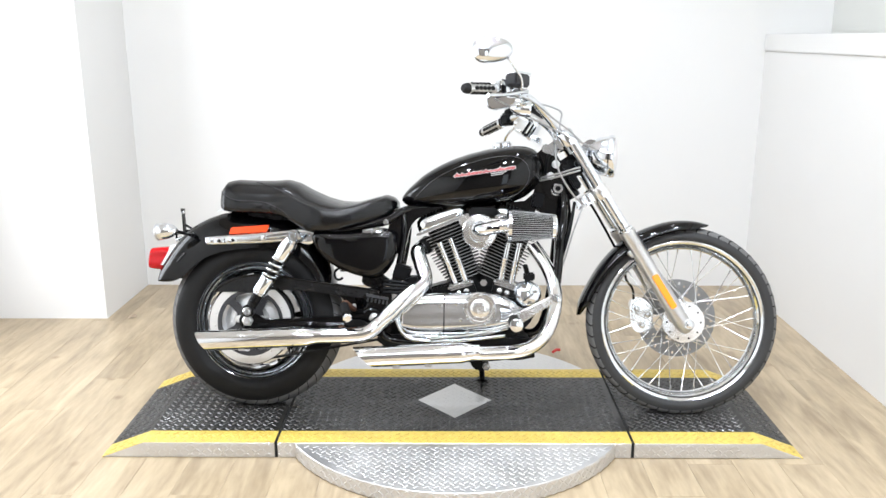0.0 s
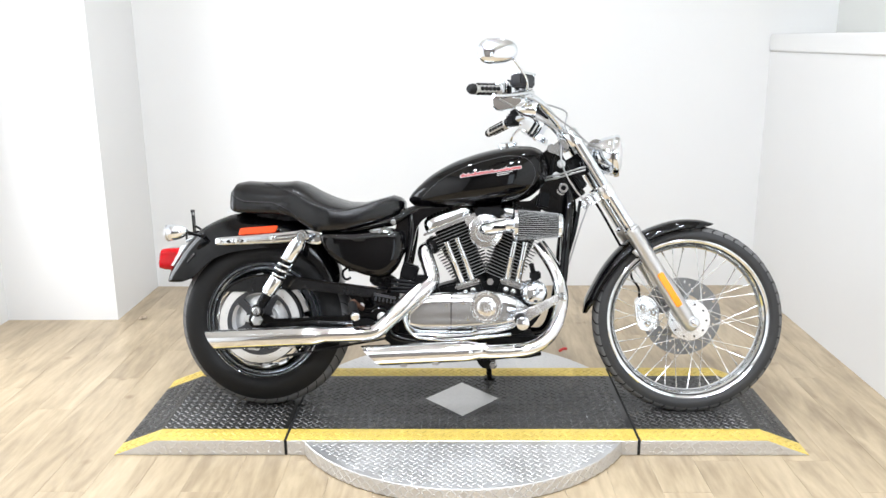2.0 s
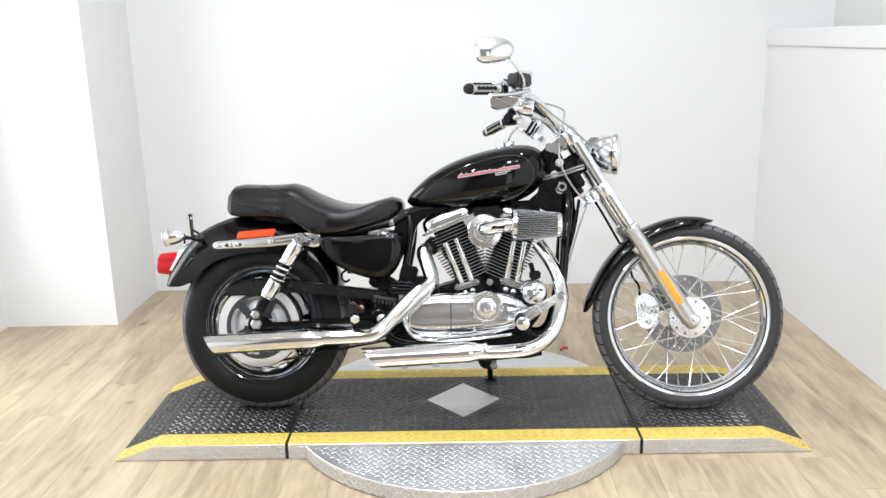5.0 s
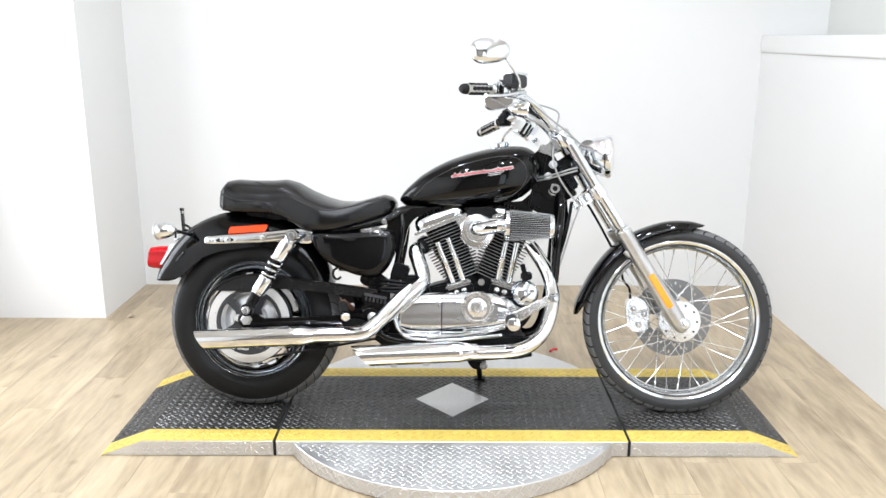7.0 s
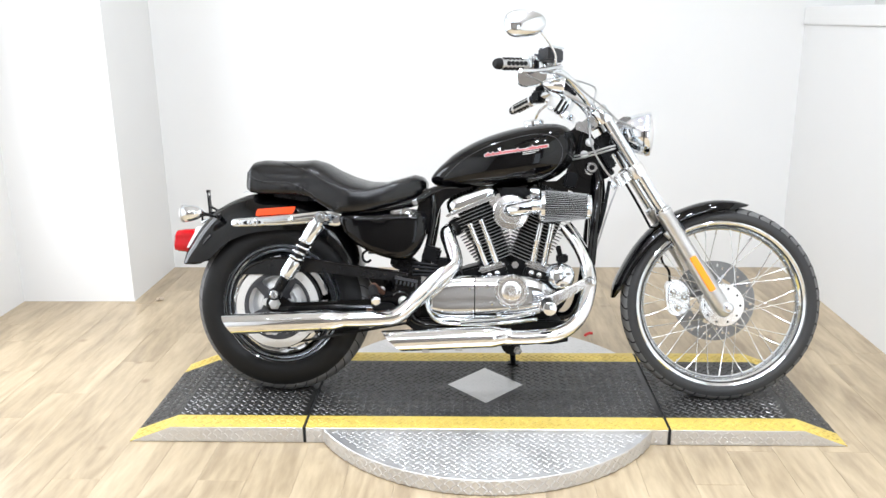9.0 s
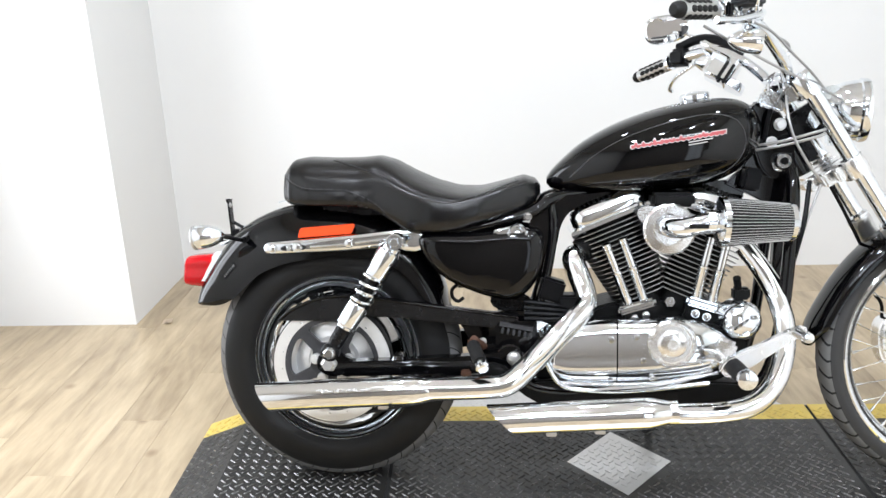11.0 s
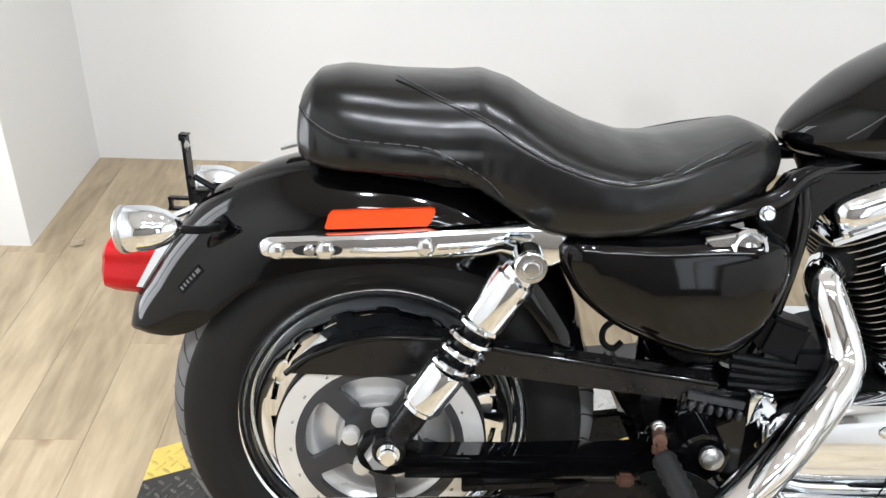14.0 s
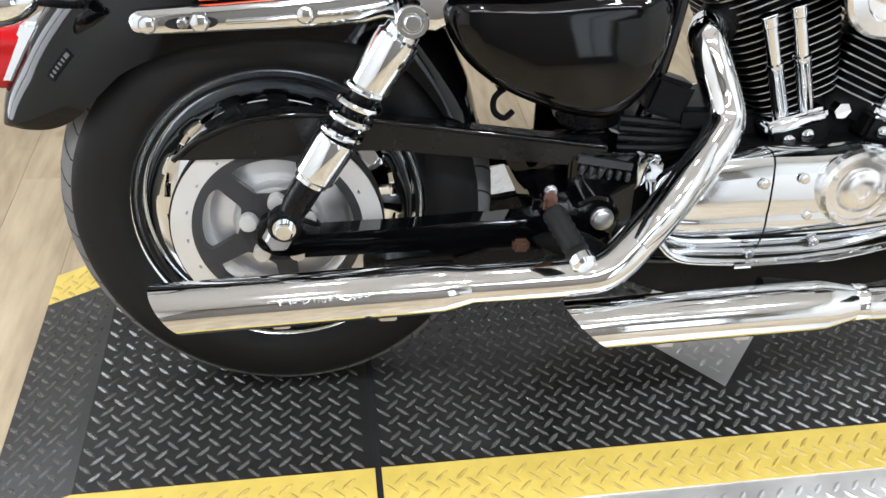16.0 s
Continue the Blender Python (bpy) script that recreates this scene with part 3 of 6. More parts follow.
def shock(sv):
    lo, hi = V(0.030, sv, 0.371), V(0.191, sv, 0.634)
    d = (hi - lo).normalized()
    at = lambda s: lo + d * s
    L = (hi - lo).length
    b = bmesh.new()
    lathe(b, [(0, -0.015), (0.014, -0.012), (0.0165, 0.02), (0.0185, 0.03), (0.019, 0.08), (0.0, 0.08)], lo, d, 24)
    lathe(b, [(0, 0.13), (0.017, 0.13), (0.017, 0.24), (0, 0.24)], lo, d, 16)
    cyl(b, lo + V(0, -0.016, 0), lo + V(0, 0.016, 0), 0.022, seg=20, bevel=0.004)
    root = part("shock_absorber", b, SATIN, bike, "chrome-covered rear shock absorber with exposed coils")
    b = bmesh.new()
    lathe(b, [(0.018, 0.069), (0.0225, 0.069), (0.0225, 0.074), (0.0262, 0.077), (0.0272, 0.080), (0.0272, 0.132), (0.0255, 0.137), (0.015, 0.137)], lo, d, 32)
    part("lower_cover", b, CHROME, root)
    b = bmesh.new()
    lathe(b, [(0.012, 0.212), (0.0255, 0.212), (0.0272, 0.216), (0.0272, 0.270), (0.0262, 0.281), (0.0225, 0.284), (0.0215, 0.293), (0, 0.294)], lo, d, 32)
    cyl(b, hi + V(0, -0.02, 0), hi + V(0, 0.02, 0), 0.019, seg=24, bevel=0.003)
    part("upper_cover", b, CHROME, root)
    b = bmesh.new()
    q = rot_to(d)
    coil = [lo + q @ V(0.0255 * math.cos(a), 0.0255 * math.sin(a), 0.136 + 0.076 * a / (2 * math.pi * 3.6)) for a in np.linspace(0, 2 * math.pi * 3.6, 76)]
    tube(b, coil, 0.0045, 8, 1)
    part("coil_spring", b, CHROME, root)
    b = bmesh.new()
    s = -1 if sv < 0 else 1
    lathe(b, [(0.019, -0.004), (0.0195, 0.004), (0.018, 0.006), (0.0135, 0.006), (0.0125, 0.003), (0.0105, 0.003), (0.0098, 0.009), (0.0085, 0.0105), (0, 0.0105)], hi + V(0, s * 0.022, 0), (0, s, 0), 32)
    part("top_bolt", b, CHROME, root)
    b = bmesh.new()
    bolt(b, lo + V(0, s * 0.018, 0), (0, s, 0), 0.012, 0.012, False)
    part("bottom_bolt", b, CHROME, root)


shock(-0.2)
shock(0.2)

# --- belt guard
bm = bmesh.new()
plate(bm, smooth_outline([(-0.118, 0.427), (-0.085, 0.455), (-0.03, 0.480), (0.03, 0.490), (0.10, 0.489), (0.172, 0.479), (0.32, 0.460), (0.470, 0.441)], 1) + [(0.478, 0.432), (0.43, 0.411), (0.30, 0.424), (0.176, 0.437), (0.10, 0.438), (0.0, 0.428)], -0.122, -0.082, 0.004)
guard = part("belt_guard", bm, GUARD, bike, "long gloss black belt guard over the rear pulley")
bm = bmesh.new()
tube(bm, [(-0.118, -0.121, 0.428), (-0.085, -0.121, 0.455), (-0.03, -0.121, 0.479), (0.03, -0.121, 0.489), (0.10, -0.121, 0.488), (0.172, -0.121, 0.478), (0.32, -0.121, 0.459), (0.470, -0.121, 0.440)], 0.0042, 10, 5)
part("guard_lip", bm, BLACK, guard, "rolled upper lip")
bm = bmesh.new()
plate(bm, [(0.13, 0.275), (0.40, 0.302), (0.40, 0.292), (0.13, 0.262)], -0.14, -0.10, 0.002)
part("debris_guard", bm, SATIN, guard)
bm = bmesh.new()
plate(bm, [(0.255, 0.290), (0.30, 0.306), (0.425, 0.308), (0.430, 0.268), (0.36, 0.262), (0.26, 0.268)], -0.166, -0.160, 0.002)
part("muffler_hanger", bm, SATIN, bike, "dark muffler hanger plate under the swing arm")

# --- rear fender
T = [(-0.357, 0.460), (-0.347, 0.502), (-0.320, 0.548), (-0.283, 0.602), (-0.230, 0.655), (-0.145, 0.698), (-0.05, 0.717), (0.06, 0.712), (0.16, 0.675), (0.235, 0.605), (0.283, 0.52), (0.302, 0.455)]
S = [(-0.334, 0.456), (-0.280, 0.460), (-0.238, 0.480), (-0.197, 0.518), (-0.165, 0.543), (-0.104, 0.567), (-0.03, 0.580), (0.05, 0.586), (0.14, 0.574), (0.195, 0.540), (0.240, 0.485), (0.262, 0.440)]
TT, SS = spline([(u, 0, w) for u, w in T], 4), spline([(u, 0, w) for u, w in S], 4)


def arch(t, s, hw, n=28, p=0.80):
    ring = []
    for a in np.linspace(-math.pi / 2, math.pi / 2, n + 1):
        k = max(math.cos(a), 0) ** p
        v = math.copysign(abs(math.sin(a)) ** p, a) * hw
        q = s.lerp(t, k)
        ring.append(V(q.x, v, q.z))
    return ring


bm = bmesh.new()
loft(bm, [arch(t, s, 0.098 if i > 9 else 0.062 + 0.036 * (i / 9) ** 0.6) for i, (t, s) in enumerate(zip(TT, SS))], closed=False)
bmesh.ops.recalc_face_normals(bm, faces=bm.faces)
bmesh.ops.solidify(bm, geom=list(bm.faces), thickness=0.003)
fender = part("rear_fender", bm, BLACK, bike, "gloss black rear fender", smooth=50)


def fender_patch(i0, i1, k0, k1, lift):
    """A thin label that follows the fender's near flank."""
    b = bmesh.new()
    rows = []
    for i in np.linspace(i0, i1, 6):
        n, f = int(i), i - int(i)
        t, s = TT[n].lerp(TT[n + 1], f), SS[n].lerp(SS[n + 1], f)
        row = []
        for k in np.linspace(k0, k1, 5):
            a = math.acos(k ** 1.25)
            q = s.lerp(t, k + lift * 2)
            row.append(b.verts.new((q.x, -0.098 * math.sin(a) ** 0.8 - lift, q.z)))
        rows.append(row)
    for p, q in zip(rows, rows[1:]):
        for j in range(4):
            b.faces.new((p[j], p[j + 1], q[j + 1], q[j]))
    return b


sticker = part("warning_label", fender_patch(9.6, 12.6, 0.44, 0.54, 0.0009), PLASTIC, fender, "small dark label with grey print")
for k in range(6):
    part("label_print", fender_patch(9.8 + 0.42 * k, 10.02 + 0.42 * k + (0.3 if k == 5 else 0), 0.47, 0.515, 0.0014), TREAD_RUBBER, sticker)


def strut(s):
    b = bmesh.new()
    upper = ((-0.150, 0.609), (-0.147, 0.6175), (-0.139, 0.6235), (-0.12, 0.6250), (0.05, 0.640), (0.20, 0.657), (0.228, 0.657), (0.245, 0.648), (0.254, 0.632))
    lower = ((-0.150, 0.608), (-0.147, 0.6000), (-0.139, 0.5955), (-0.12, 0.5945), (0.05, 0.602), (0.140, 0.609), (0.165, 0.616), (0.185, 0.608), (0.205, 0.600), (0.228, 0.598), (0.244, 0.606), (0.254, 0.630))
    rings = []
    for u in [-0.150, -0.1495, -0.148, -0.146, -0.142, -0.136, -0.128] + list(np.linspace(-0.12, 0.228, 48)) + [0.234, 0.240, 0.245, 0.249, 0.252, 0.254]:
        top, low = (float(np.interp(u, *zip(*edge))) for edge in (upper, lower))
        k = max(0.25, min(1.0, (top - low) / 0.026))
        ring = []
        for a in np.linspace(0, 2 * math.pi, 28, endpoint=False):
            ca, sa = math.cos(a), math.sin(a)
            ring.append(V(u, s * (0.114 + 0.0152 * k * math.copysign(abs(ca) ** 0.5, ca)), (top + low) / 2 + (top - low) / 2 * math.copysign(abs(sa) ** 0.6, sa)))
        rings.append(ring)
    loft(b, rings)
    root = part("fender_strut", b, CHROME, bike, "polished chrome fender strut")
    b = bmesh.new()
    tube(b, [(-0.030, s * 0.1300, 0.6125), (0.02, s * 0.1305, 0.6155), (0.056, s * 0.1300, 0.6190)], 0.0035, 10, 4)
    tube(b, [(0.082, s * 0.1300, 0.6225), (0.13, s * 0.1305, 0.628), (0.165, s * 0.1300, 0.634)], 0.0040, 10, 4)
    part("strut_rib", b, CHROME, root)
    b = bmesh.new()
    plate(b, smooth_outline([(-0.104, 0.609), (-0.092, 0.6165), (-0.052, 0.6185), (-0.040, 0.613), (-0.050, 0.6055), (-0.092, 0.6035)], 3), s * 0.1285, s * 0.1306, 0.0)
    part("strut_slot", b, GAP, root, "dark slot behind the bolts")
    for u, w, r in ((-0.124, 0.609, 0.009), (-0.062, 0.6125, 0.011), (0.066, 0.6225, 0.010), (-0.082, 0.611, 0.006)):
        b = bmesh.new()
        bolt(b, (u, s * 0.1315, w), (0, s, 0), r, 0.006, r > 0.0105)
        part("strut_bolt", b, CHROME_WORN, root)


strut(-1)
strut(1)
bm = bmesh.new()
plate(bm, [(-0.066, 0.633), (-0.060, 0.655), (-0.055, 0.658), (0.074, 0.668), (0.078, 0.665), (0.070, 0.645), (0.066, 0.643)], -0.100, -0.112, 0.002)
part("side_reflector", bm, ORANGE, fender, "orange-red side reflector")

# tail lamp, signals, number-plate bracket
bm = bmesh.new()
rings = []
for u, h, wd, sl in ((-0.300, 0.040, 0.045, 0.5), (-0.33, 0.043, 0.046, 0.45), (-0.365, 0.041, 0.044, 0.25), (-0.386, 0.037, 0.041, 0.12), (-0.393, 0.026, 0.030, 0.1)):
    ring = []
    for a in np.linspace(0, 2 * math.pi, 40, endpoint=False):
        ca, sa = math.cos(a), math.sin(a)
        pinch = 1 - 0.13 * math.exp(-((sa - 0.1) / 0.16) ** 2)
        dw = h * math.copysign(abs(sa) ** 0.7, sa)
        ring.append(V(u + sl * dw, wd * math.copysign(abs(ca) ** 0.5, ca) * pinch, 0.540 + dw))
    rings.append(ring)
loft(bm, rings)
tail = part("tail_lamp", bm, RED, bike, "red two-lobed tail lamp lens")
bm = bmesh.new()
loft(bm, [[V(u + 0.55 * (w - 0.53), wd * ca, w) for ca, w in ((-1, 0.510), (-1, 0.592), (1, 0.592), (1, 0.510))] for u, wd in ((-0.338, 0.044), (-0.326, 0.048), (-0.300, 0.048))])
bmesh.ops.bevel(bm, geom=list(bm.edges), offset=0.008, segments=2, affect="EDGES", clamp_overlap=True)
part("lamp_base", bm, CHROME, tail, "chrome tail lamp base")


def signal(s):
    b = bmesh.new()
    c = V(-0.306, s * 0.165, 0.640 if s < 0 else 0.612)
    ax = V(1, 0, 0.10)
    lathe(b, [(0.0, 0.006), (0.0275, 0.006), (0.0290, 0.010), (0.0288, 0.024), (0.0268, 0.040), (0.0215, 0.056), (0.0140, 0.067), (0.007, 0.073), (0, 0.075)], c, ax, 36)
    root = part("turn_signal", b, CHROME, bike, "bullet-shaped chrome turn signal")
    b = bmesh.new()
    lathe(b, [(0.0225, 0.0), (0.0270, -0.002), (0.0300, 0.001), (0.0300, 0.006), (0.0225, 0.008)], c, ax, 36, closed=True)
    part("bezel", b, ALU, root, "grey lens bezel")
    b = bmesh.new()
    lathe(b, [(0, -0.007), (0.012, -0.006), (0.0225, -0.001), (0.0225, 0.004)], c, ax, 32)
    part("lens", b, RED, root)
    b = bmesh.new()
    tube(b, [c + V(0.064, 0, 0.004), c + V(0.080, -s * 0.010, 0.000), c + V(0.092, -s * 0.030, -0.006), c + V(0.101, -s * 0.060, -0.012)], 0.0055, 10)
    part("stem", b, SATIN, root)


signal(-1)
signal(1)
bm = bmesh.new()
tube(bm, [(-0.205, -0.10, 0.628), (-0.205, 0.10, 0.628)], 0.008, 8, 1)
box(bm, (-0.276, 0.02, 0.668), (0.005, 0.026, 0.105), Matrix.Rotation(-0.08, 3, "Y"), bevel=0.001)
box(bm, (-0.280, 0.02, 0.722), (0.012, 0.018, 0.003), bevel=0.0008)
box(bm, (-0.285, 0.02, 0.719), (0.003, 0.018, 0.010), bevel=0.0008)
for dw in (-0.008, 0.008):
    box(bm, (-0.285, 0.02, 0.621 + dw), (0.046, 0.012, 0.004), bevel=0.0008)
for du in (-0.305, -0.265):
    box(bm, (du, 0.02, 0.621), (0.004, 0.012, 0.018), bevel=0.0008)
tube(bm, [(-0.27, 0.02, 0.662), (-0.245, 0.02, 0.648), (-0.222, 0.02, 0.640)], 0.0045, 8, 3)
box(bm, (-0.255, 0.02, 0.636), (0.03, 0.03, 0.018), bevel=0.003)
bracket = part("plate_bracket", bm, SATIN, bike, "slim black empty number-plate bracket")
bm = bmesh.new()
bolt(bm, (-0.279, 0.014, 0.708), SIDE, 0.006, 0.006)
part("bracket_bolt", bm, ALU, bracket)
bm = bmesh.new()
tube(bm, [(-0.300, 0.0, 0.605), (-0.265, 0.0, 0.622), (-0.235, 0.0, 0.640)], 0.005, 8, 3)
part("lamp_wire_cover", bm, CHROME, bracket, "short chrome rod")

# --- seat
st_u = [-0.106, -0.101, -0.085, -0.05, 0.02, 0.09, 0.13, 0.17, 0.22, 0.275, 0.33, 0.385, 0.435, 0.49, 0.518, 0.53]
st_t = [0.780, 0.806, 0.826, 0.8325, 0.8290, 0.830, 0.834, 0.823, 0.796, 0.772, 0.757, 0.755, 0.767, 0.782, 0.773, 0.758]
st_m = [0.760, 0.766, 0.766, 0.758, 0.749, 0.748, 0.751, 0.752, 0.738, 0.724, 0.719, 0.731, 0.748, 0.756, 0.752, 0.748]
st_b = [0.728, 0.722, 0.713, 0.708, 0.708, 0.706, 0.695, 0.670, 0.642, 0.641, 0.648, 0.664, 0.675, 0.692, 0.712, 0.730]
st_w = [0.070, 0.090, 0.108, 0.118, 0.125, 0.128, 0.131, 0.139, 0.149, 0.156, 0.155, 0.146, 0.127, 0.098, 0.076, 0.05]


def seat_at(u):
    return tuple(float(np.interp(u, st_u, q)) for q in (st_t, st_m, st_b, st_w))


def seat_half(u, k):
    """k from -1 (bottom edge) over 0 (welt line) to 1 (crown)."""
    t, m, b, hw = seat_at(u)
    if k >= 0:
        a = k * math.pi / 2
        dish = min(1.0, max(0.0, (u - 0.13) / 0.10)) * min(1.0, max(0.0, (0.50 - u) / 0.08))
        return hw * math.cos(a) ** (0.80 + 0.55 * dish), m + (t - m) * math.sin(a) ** (0.95 + 0.25 * dish)
    gather = 0.0036 * math.sin(u * 420) * max(0.0, 1 - ((u - 0.10) / 0.07) ** 2) + 0.0032 * math.sin(u * 300 + 1) * max(0.0, 1 - ((u + 0.06) / 0.04) ** 2)
    bulge = 0.006 * math.sin(-k * math.pi) + gather * math.sin(-k * math.pi)
    return hw * (1 - 0.035 * k * k) + bulge - (0.02 if k < -0.97 else 0.0), m + (m - b) * k


ks = list(np.linspace(1, 0, 15)) + [-0.04, -0.12, -0.25, -0.4, -0.55, -0.7, -0.85, -0.94, -1.0]
us = [p.x for p in spline([(u, 0, 0) for u in st_u], 6)]
bm = bmesh.new()
rings = []
for u in us:
    right = [seat_half(u, k) for k in ks]
    rings.append([V(u, -v, w) for v, w in right] + [V(u, v, w) for v, w in right[:0:-1]])
loft(bm, rings)
for _ in range(3):
    bmesh.ops.smooth_vert(bm, verts=list(bm.verts), factor=0.3, use_axis_x=True, use_axis_y=True, use_axis_z=True)
seat = part("seat", bm, VINYL, bike, "black stitched vinyl two-person seat", smooth=60)


def seat_point(u, w, s=-1, off=0.0):
    """A point on the seat's flank at height w."""
    lo, hi = -1.0, 1.0
    for _ in range(26):
        k = (lo + hi) / 2
        if seat_half(u, k)[1] < w:
            lo = k
        else:
            hi = k
    return V(u, s * (seat_half(u, lo)[0] + off), w)


for s in (-1, 1):
    for seam in (((-0.104, 0.788), (-0.085, 0.772), (-0.059, 0.757), (-0.029, 0.750), (0.058, 0.746), (0.097, 0.733), (0.137, 0.712), (0.160, 0.690)), ((0.02, 0.822), (0.045, 0.815), (0.08, 0.803), (0.135, 0.783), (0.178, 0.759), (0.227, 0.737), (0.30, 0.720), (0.357, 0.728), (0.426, 0.752), (0.475, 0.768))):
        bm = bmesh.new()
        path = [(p.x, p.z) for p in spline([(u, 0, w) for u, w in seam], 5)]
        tube(bm, [seat_point(u, w, s, -0.0004) for u, w in path], 0.0015, 6, 1)
        part("seat_welt", bm, VINYL, seat, "sewn welt seam")
        bm = bmesh.new()
        line = spline([seat_point(u, w + 0.0042, s, 0.0002) for u, w in path], 3)
        for k, (a, b) in enumerate(zip(line, line[1:])):
            if k % 4 == 3:
                continue
            tube(bm, [a, b], 0.00055, 4, 1)
        part("stitching", bm, STITCH, seat, "grey thread stitches", kind="stuff")
bm = bmesh.new()
box(bm, (0.24, 0, 0.705), (0.50, 0.16, 0.04), bevel=0.015)
part("seat_pan", bm, SATIN, seat)
bm = bmesh.new()
box(bm, (-0.115, 0, 0.722), (0.05, 0.03, 0.004), Matrix.Rotation(-0.3, 3, "Y"), bevel=0.001)
part("seat_tab", bm, CHROME, seat)

# --- fuel tank
tk_u = [0.546, 0.56, 0.59, 0.636, 0.717, 0.818, 0.92, 0.985, 1.025, 1.048, 1.056]
tk_t = [0.774, 0.794, 0.824, 0.862, 0.906, 0.940, 0.959, 0.960, 0.946, 0.917, 0.892]
tk_b = [0.757, 0.745, 0.737, 0.733, 0.733, 0.738, 0.752, 0.775, 0.808, 0.84, 0.868]
tk_w = [0.022, 0.045, 0.070, 0.095, 0.122, 0.140, 0.140, 0.122, 0.095, 0.065, 0.03]
TKS = spline([V(u, t, b) for u, t, b in zip(tk_u, tk_t, tk_b)], 5)
TKW = [p.y for p in spline([V(u, w, 0) for u, w in zip(tk_u, tk_w)], 5)]
TKU, TKT, TKB = [p.x for p in TKS], [p.y for p in TKS], [p.z for p in TKS]


def tank_at(u, a, off=0.0):
    t, b, hw = (float(np.interp(u, TKU, q)) for q in (TKT, TKB, TKW))
    mid = b + (t - b) * 0.46
    ca, sa = math.cos(a), math.sin(a)
    pv, pw = (0.80, 0.74) if sa >= 0 else (0.7, 0.75)
    return V(u, (hw + off) * math.copysign(abs(ca) ** pv, ca), mid + ((t - mid) if sa >= 0 else (mid - b)) * math.copysign(abs(sa) ** pw, sa) + off * sa)


def tank_side(u, w, off=0.001):
    """The point of the right flank at height w."""
    lo, hi = math.pi * 1.5, math.pi * 0.5
    for _ in range(30):
        m = (lo + hi) / 2
        if tank_at(u, m).z < w:
            lo = m
        else:
            hi = m
    return tank_at(u, (lo + hi) / 2, off)


bm = bmesh.new()
loft(bm, [[tank_at(u, a) for a in np.linspace(0, 2 * math.pi, 48, endpoint=False)] for u in TKU])
tank = part("fuel_tank", bm, BLACK, bike, "gloss black teardrop fuel tank with grey pinstripe", smooth=60)
bm = bmesh.new()
stripe = [(0.60, 0.775), (0.66, 0.83), (0.74, 0.873), (0.84, 0.905), (0.92, 0.918), (0.975, 0.905), (1.0, 0.865), (0.99, 0.82), (0.955, 0.785), (0.90, 0.768)]
tube(bm, [tank_side(u, w, 0.0002) for u, w in [(p.x, p.z) for p in spline([(u, 0, w) for u, w in stripe], 6)]], 0.0009, 6, 1)
part("pinstripe", bm, PINSTRIPE, tank, "thin grey pinstripe")


def tank_decal(us, lo, hi, off):
    b = bmesh.new()
    rows = [(b.verts.new(tank_side(u, l, off)), b.verts.new(tank_side(u, (l + h) / 2, off)), b.verts.new(tank_side(u, h, off))) for u, l, h in zip(us, lo, hi)]
    for p, q in zip(rows, rows[1:]):
        for k in (0, 1):
            b.faces.new((p[k], q[k], q[k + 1], p[k + 1]))
    return b


lu = np.linspace(0.735, 0.952, 170)
base = 0.843 + (lu - 0.735) * 0.15
ragged = random.Random(8)
heights = [ragged.uniform(0.004, 0.0125) for _ in range(40)]
step = np.array([heights[int(k)] * (0.55 + 0.45 * abs(math.sin(k * math.pi))) for k in (lu - 0.735) / 0.217 * 26])
step = np.where(lu > 0.915, 0.007, step)
dip = np.array([0.0035 * abs(math.sin(k * 2.1)) for k in (lu - 0.735) / 0.217 * 26])
part("tank_emblem", tank_decal(lu, base - 0.0012 - dip, base + step + 0.0012, 0.0010), SILVER, tank, "long silver-edged red emblem, a plain ragged bar")
part("tank_emblem_fill", tank_decal(lu[2:-2], base[2:-2] - dip[2:-2] * 0.8, base[2:-2] + step[2:-2] * 0.86, 0.0015), LOGO_RED, tank, "faded red emblem fill")
bm = bmesh.new()
for k in range(2):
    uu = np.linspace(0.865, 0.92 - 0.012 * k, 10)
    merge(bm, tank_decal(uu, 0.842 + (uu - 0.735) * 0.16 - 0.010 - 0.006 * k, 0.842 + (uu - 0.735) * 0.16 - 0.0075 - 0.006 * k, 0.0012))
part("tank_emblem_bars", bm, SILVER, tank)
bm = bmesh.new()
lathe(bm, [(0.034, -0.01), (0.036, 0.0), (0.036, 0.006), (0.031, 0.011), (0.012, 0.014), (0, 0.0145)], (0.905, -0.0, 0.963), (-0.12, 0, 1), 32)
part("fuel_cap", bm, CHROME, tank, "round chrome fuel cap")

# --- frame
FR = bmesh.new()
for s in (-1, 1):
    tube(FR, [(1.12, s * 0.03, 0.82), (1.125, s * 0.07, 0.74), (1.112, s * 0.10, 0.60), (1.095, s * 0.105, 0.42), (1.06, s * 0.105, 0.29), (0.98, s * 0.105, 0.262), (0.75, s * 0.105, 0.255), (0.52, s * 0.11, 0.265), (0.475, s * 0.115, 0.33)], 0.0155, 12, 6)
    tube(FR, [(0.66, s * 0.03, 0.74), (0.56, s * 0.075, 0.725), (0.50, s * 0.10, 0.69), (0.36, s * 0.112, 0.655), (0.26, s * 0.100, 0.648)], 0.0145, 12, 6)
    tube(FR, [(0.555, s * 0.07, 0.72), (0.560, s * 0.082, 0.64), (0.535, s * 0.088, 0.50), (0.49, s * 0.11, 0.36)], 0.012, 12, 6)
    box(FR, (0.47, s * 0.118, 0.36), (0.10, 0.014, 0.14), bevel=0.004)
tube(FR, [(1.06, 0, 0.87), (0.90, 0, 0.85), (0.70, 0, 0.77), (0.58, 0, 0.73)], 0.026, 12, 5)
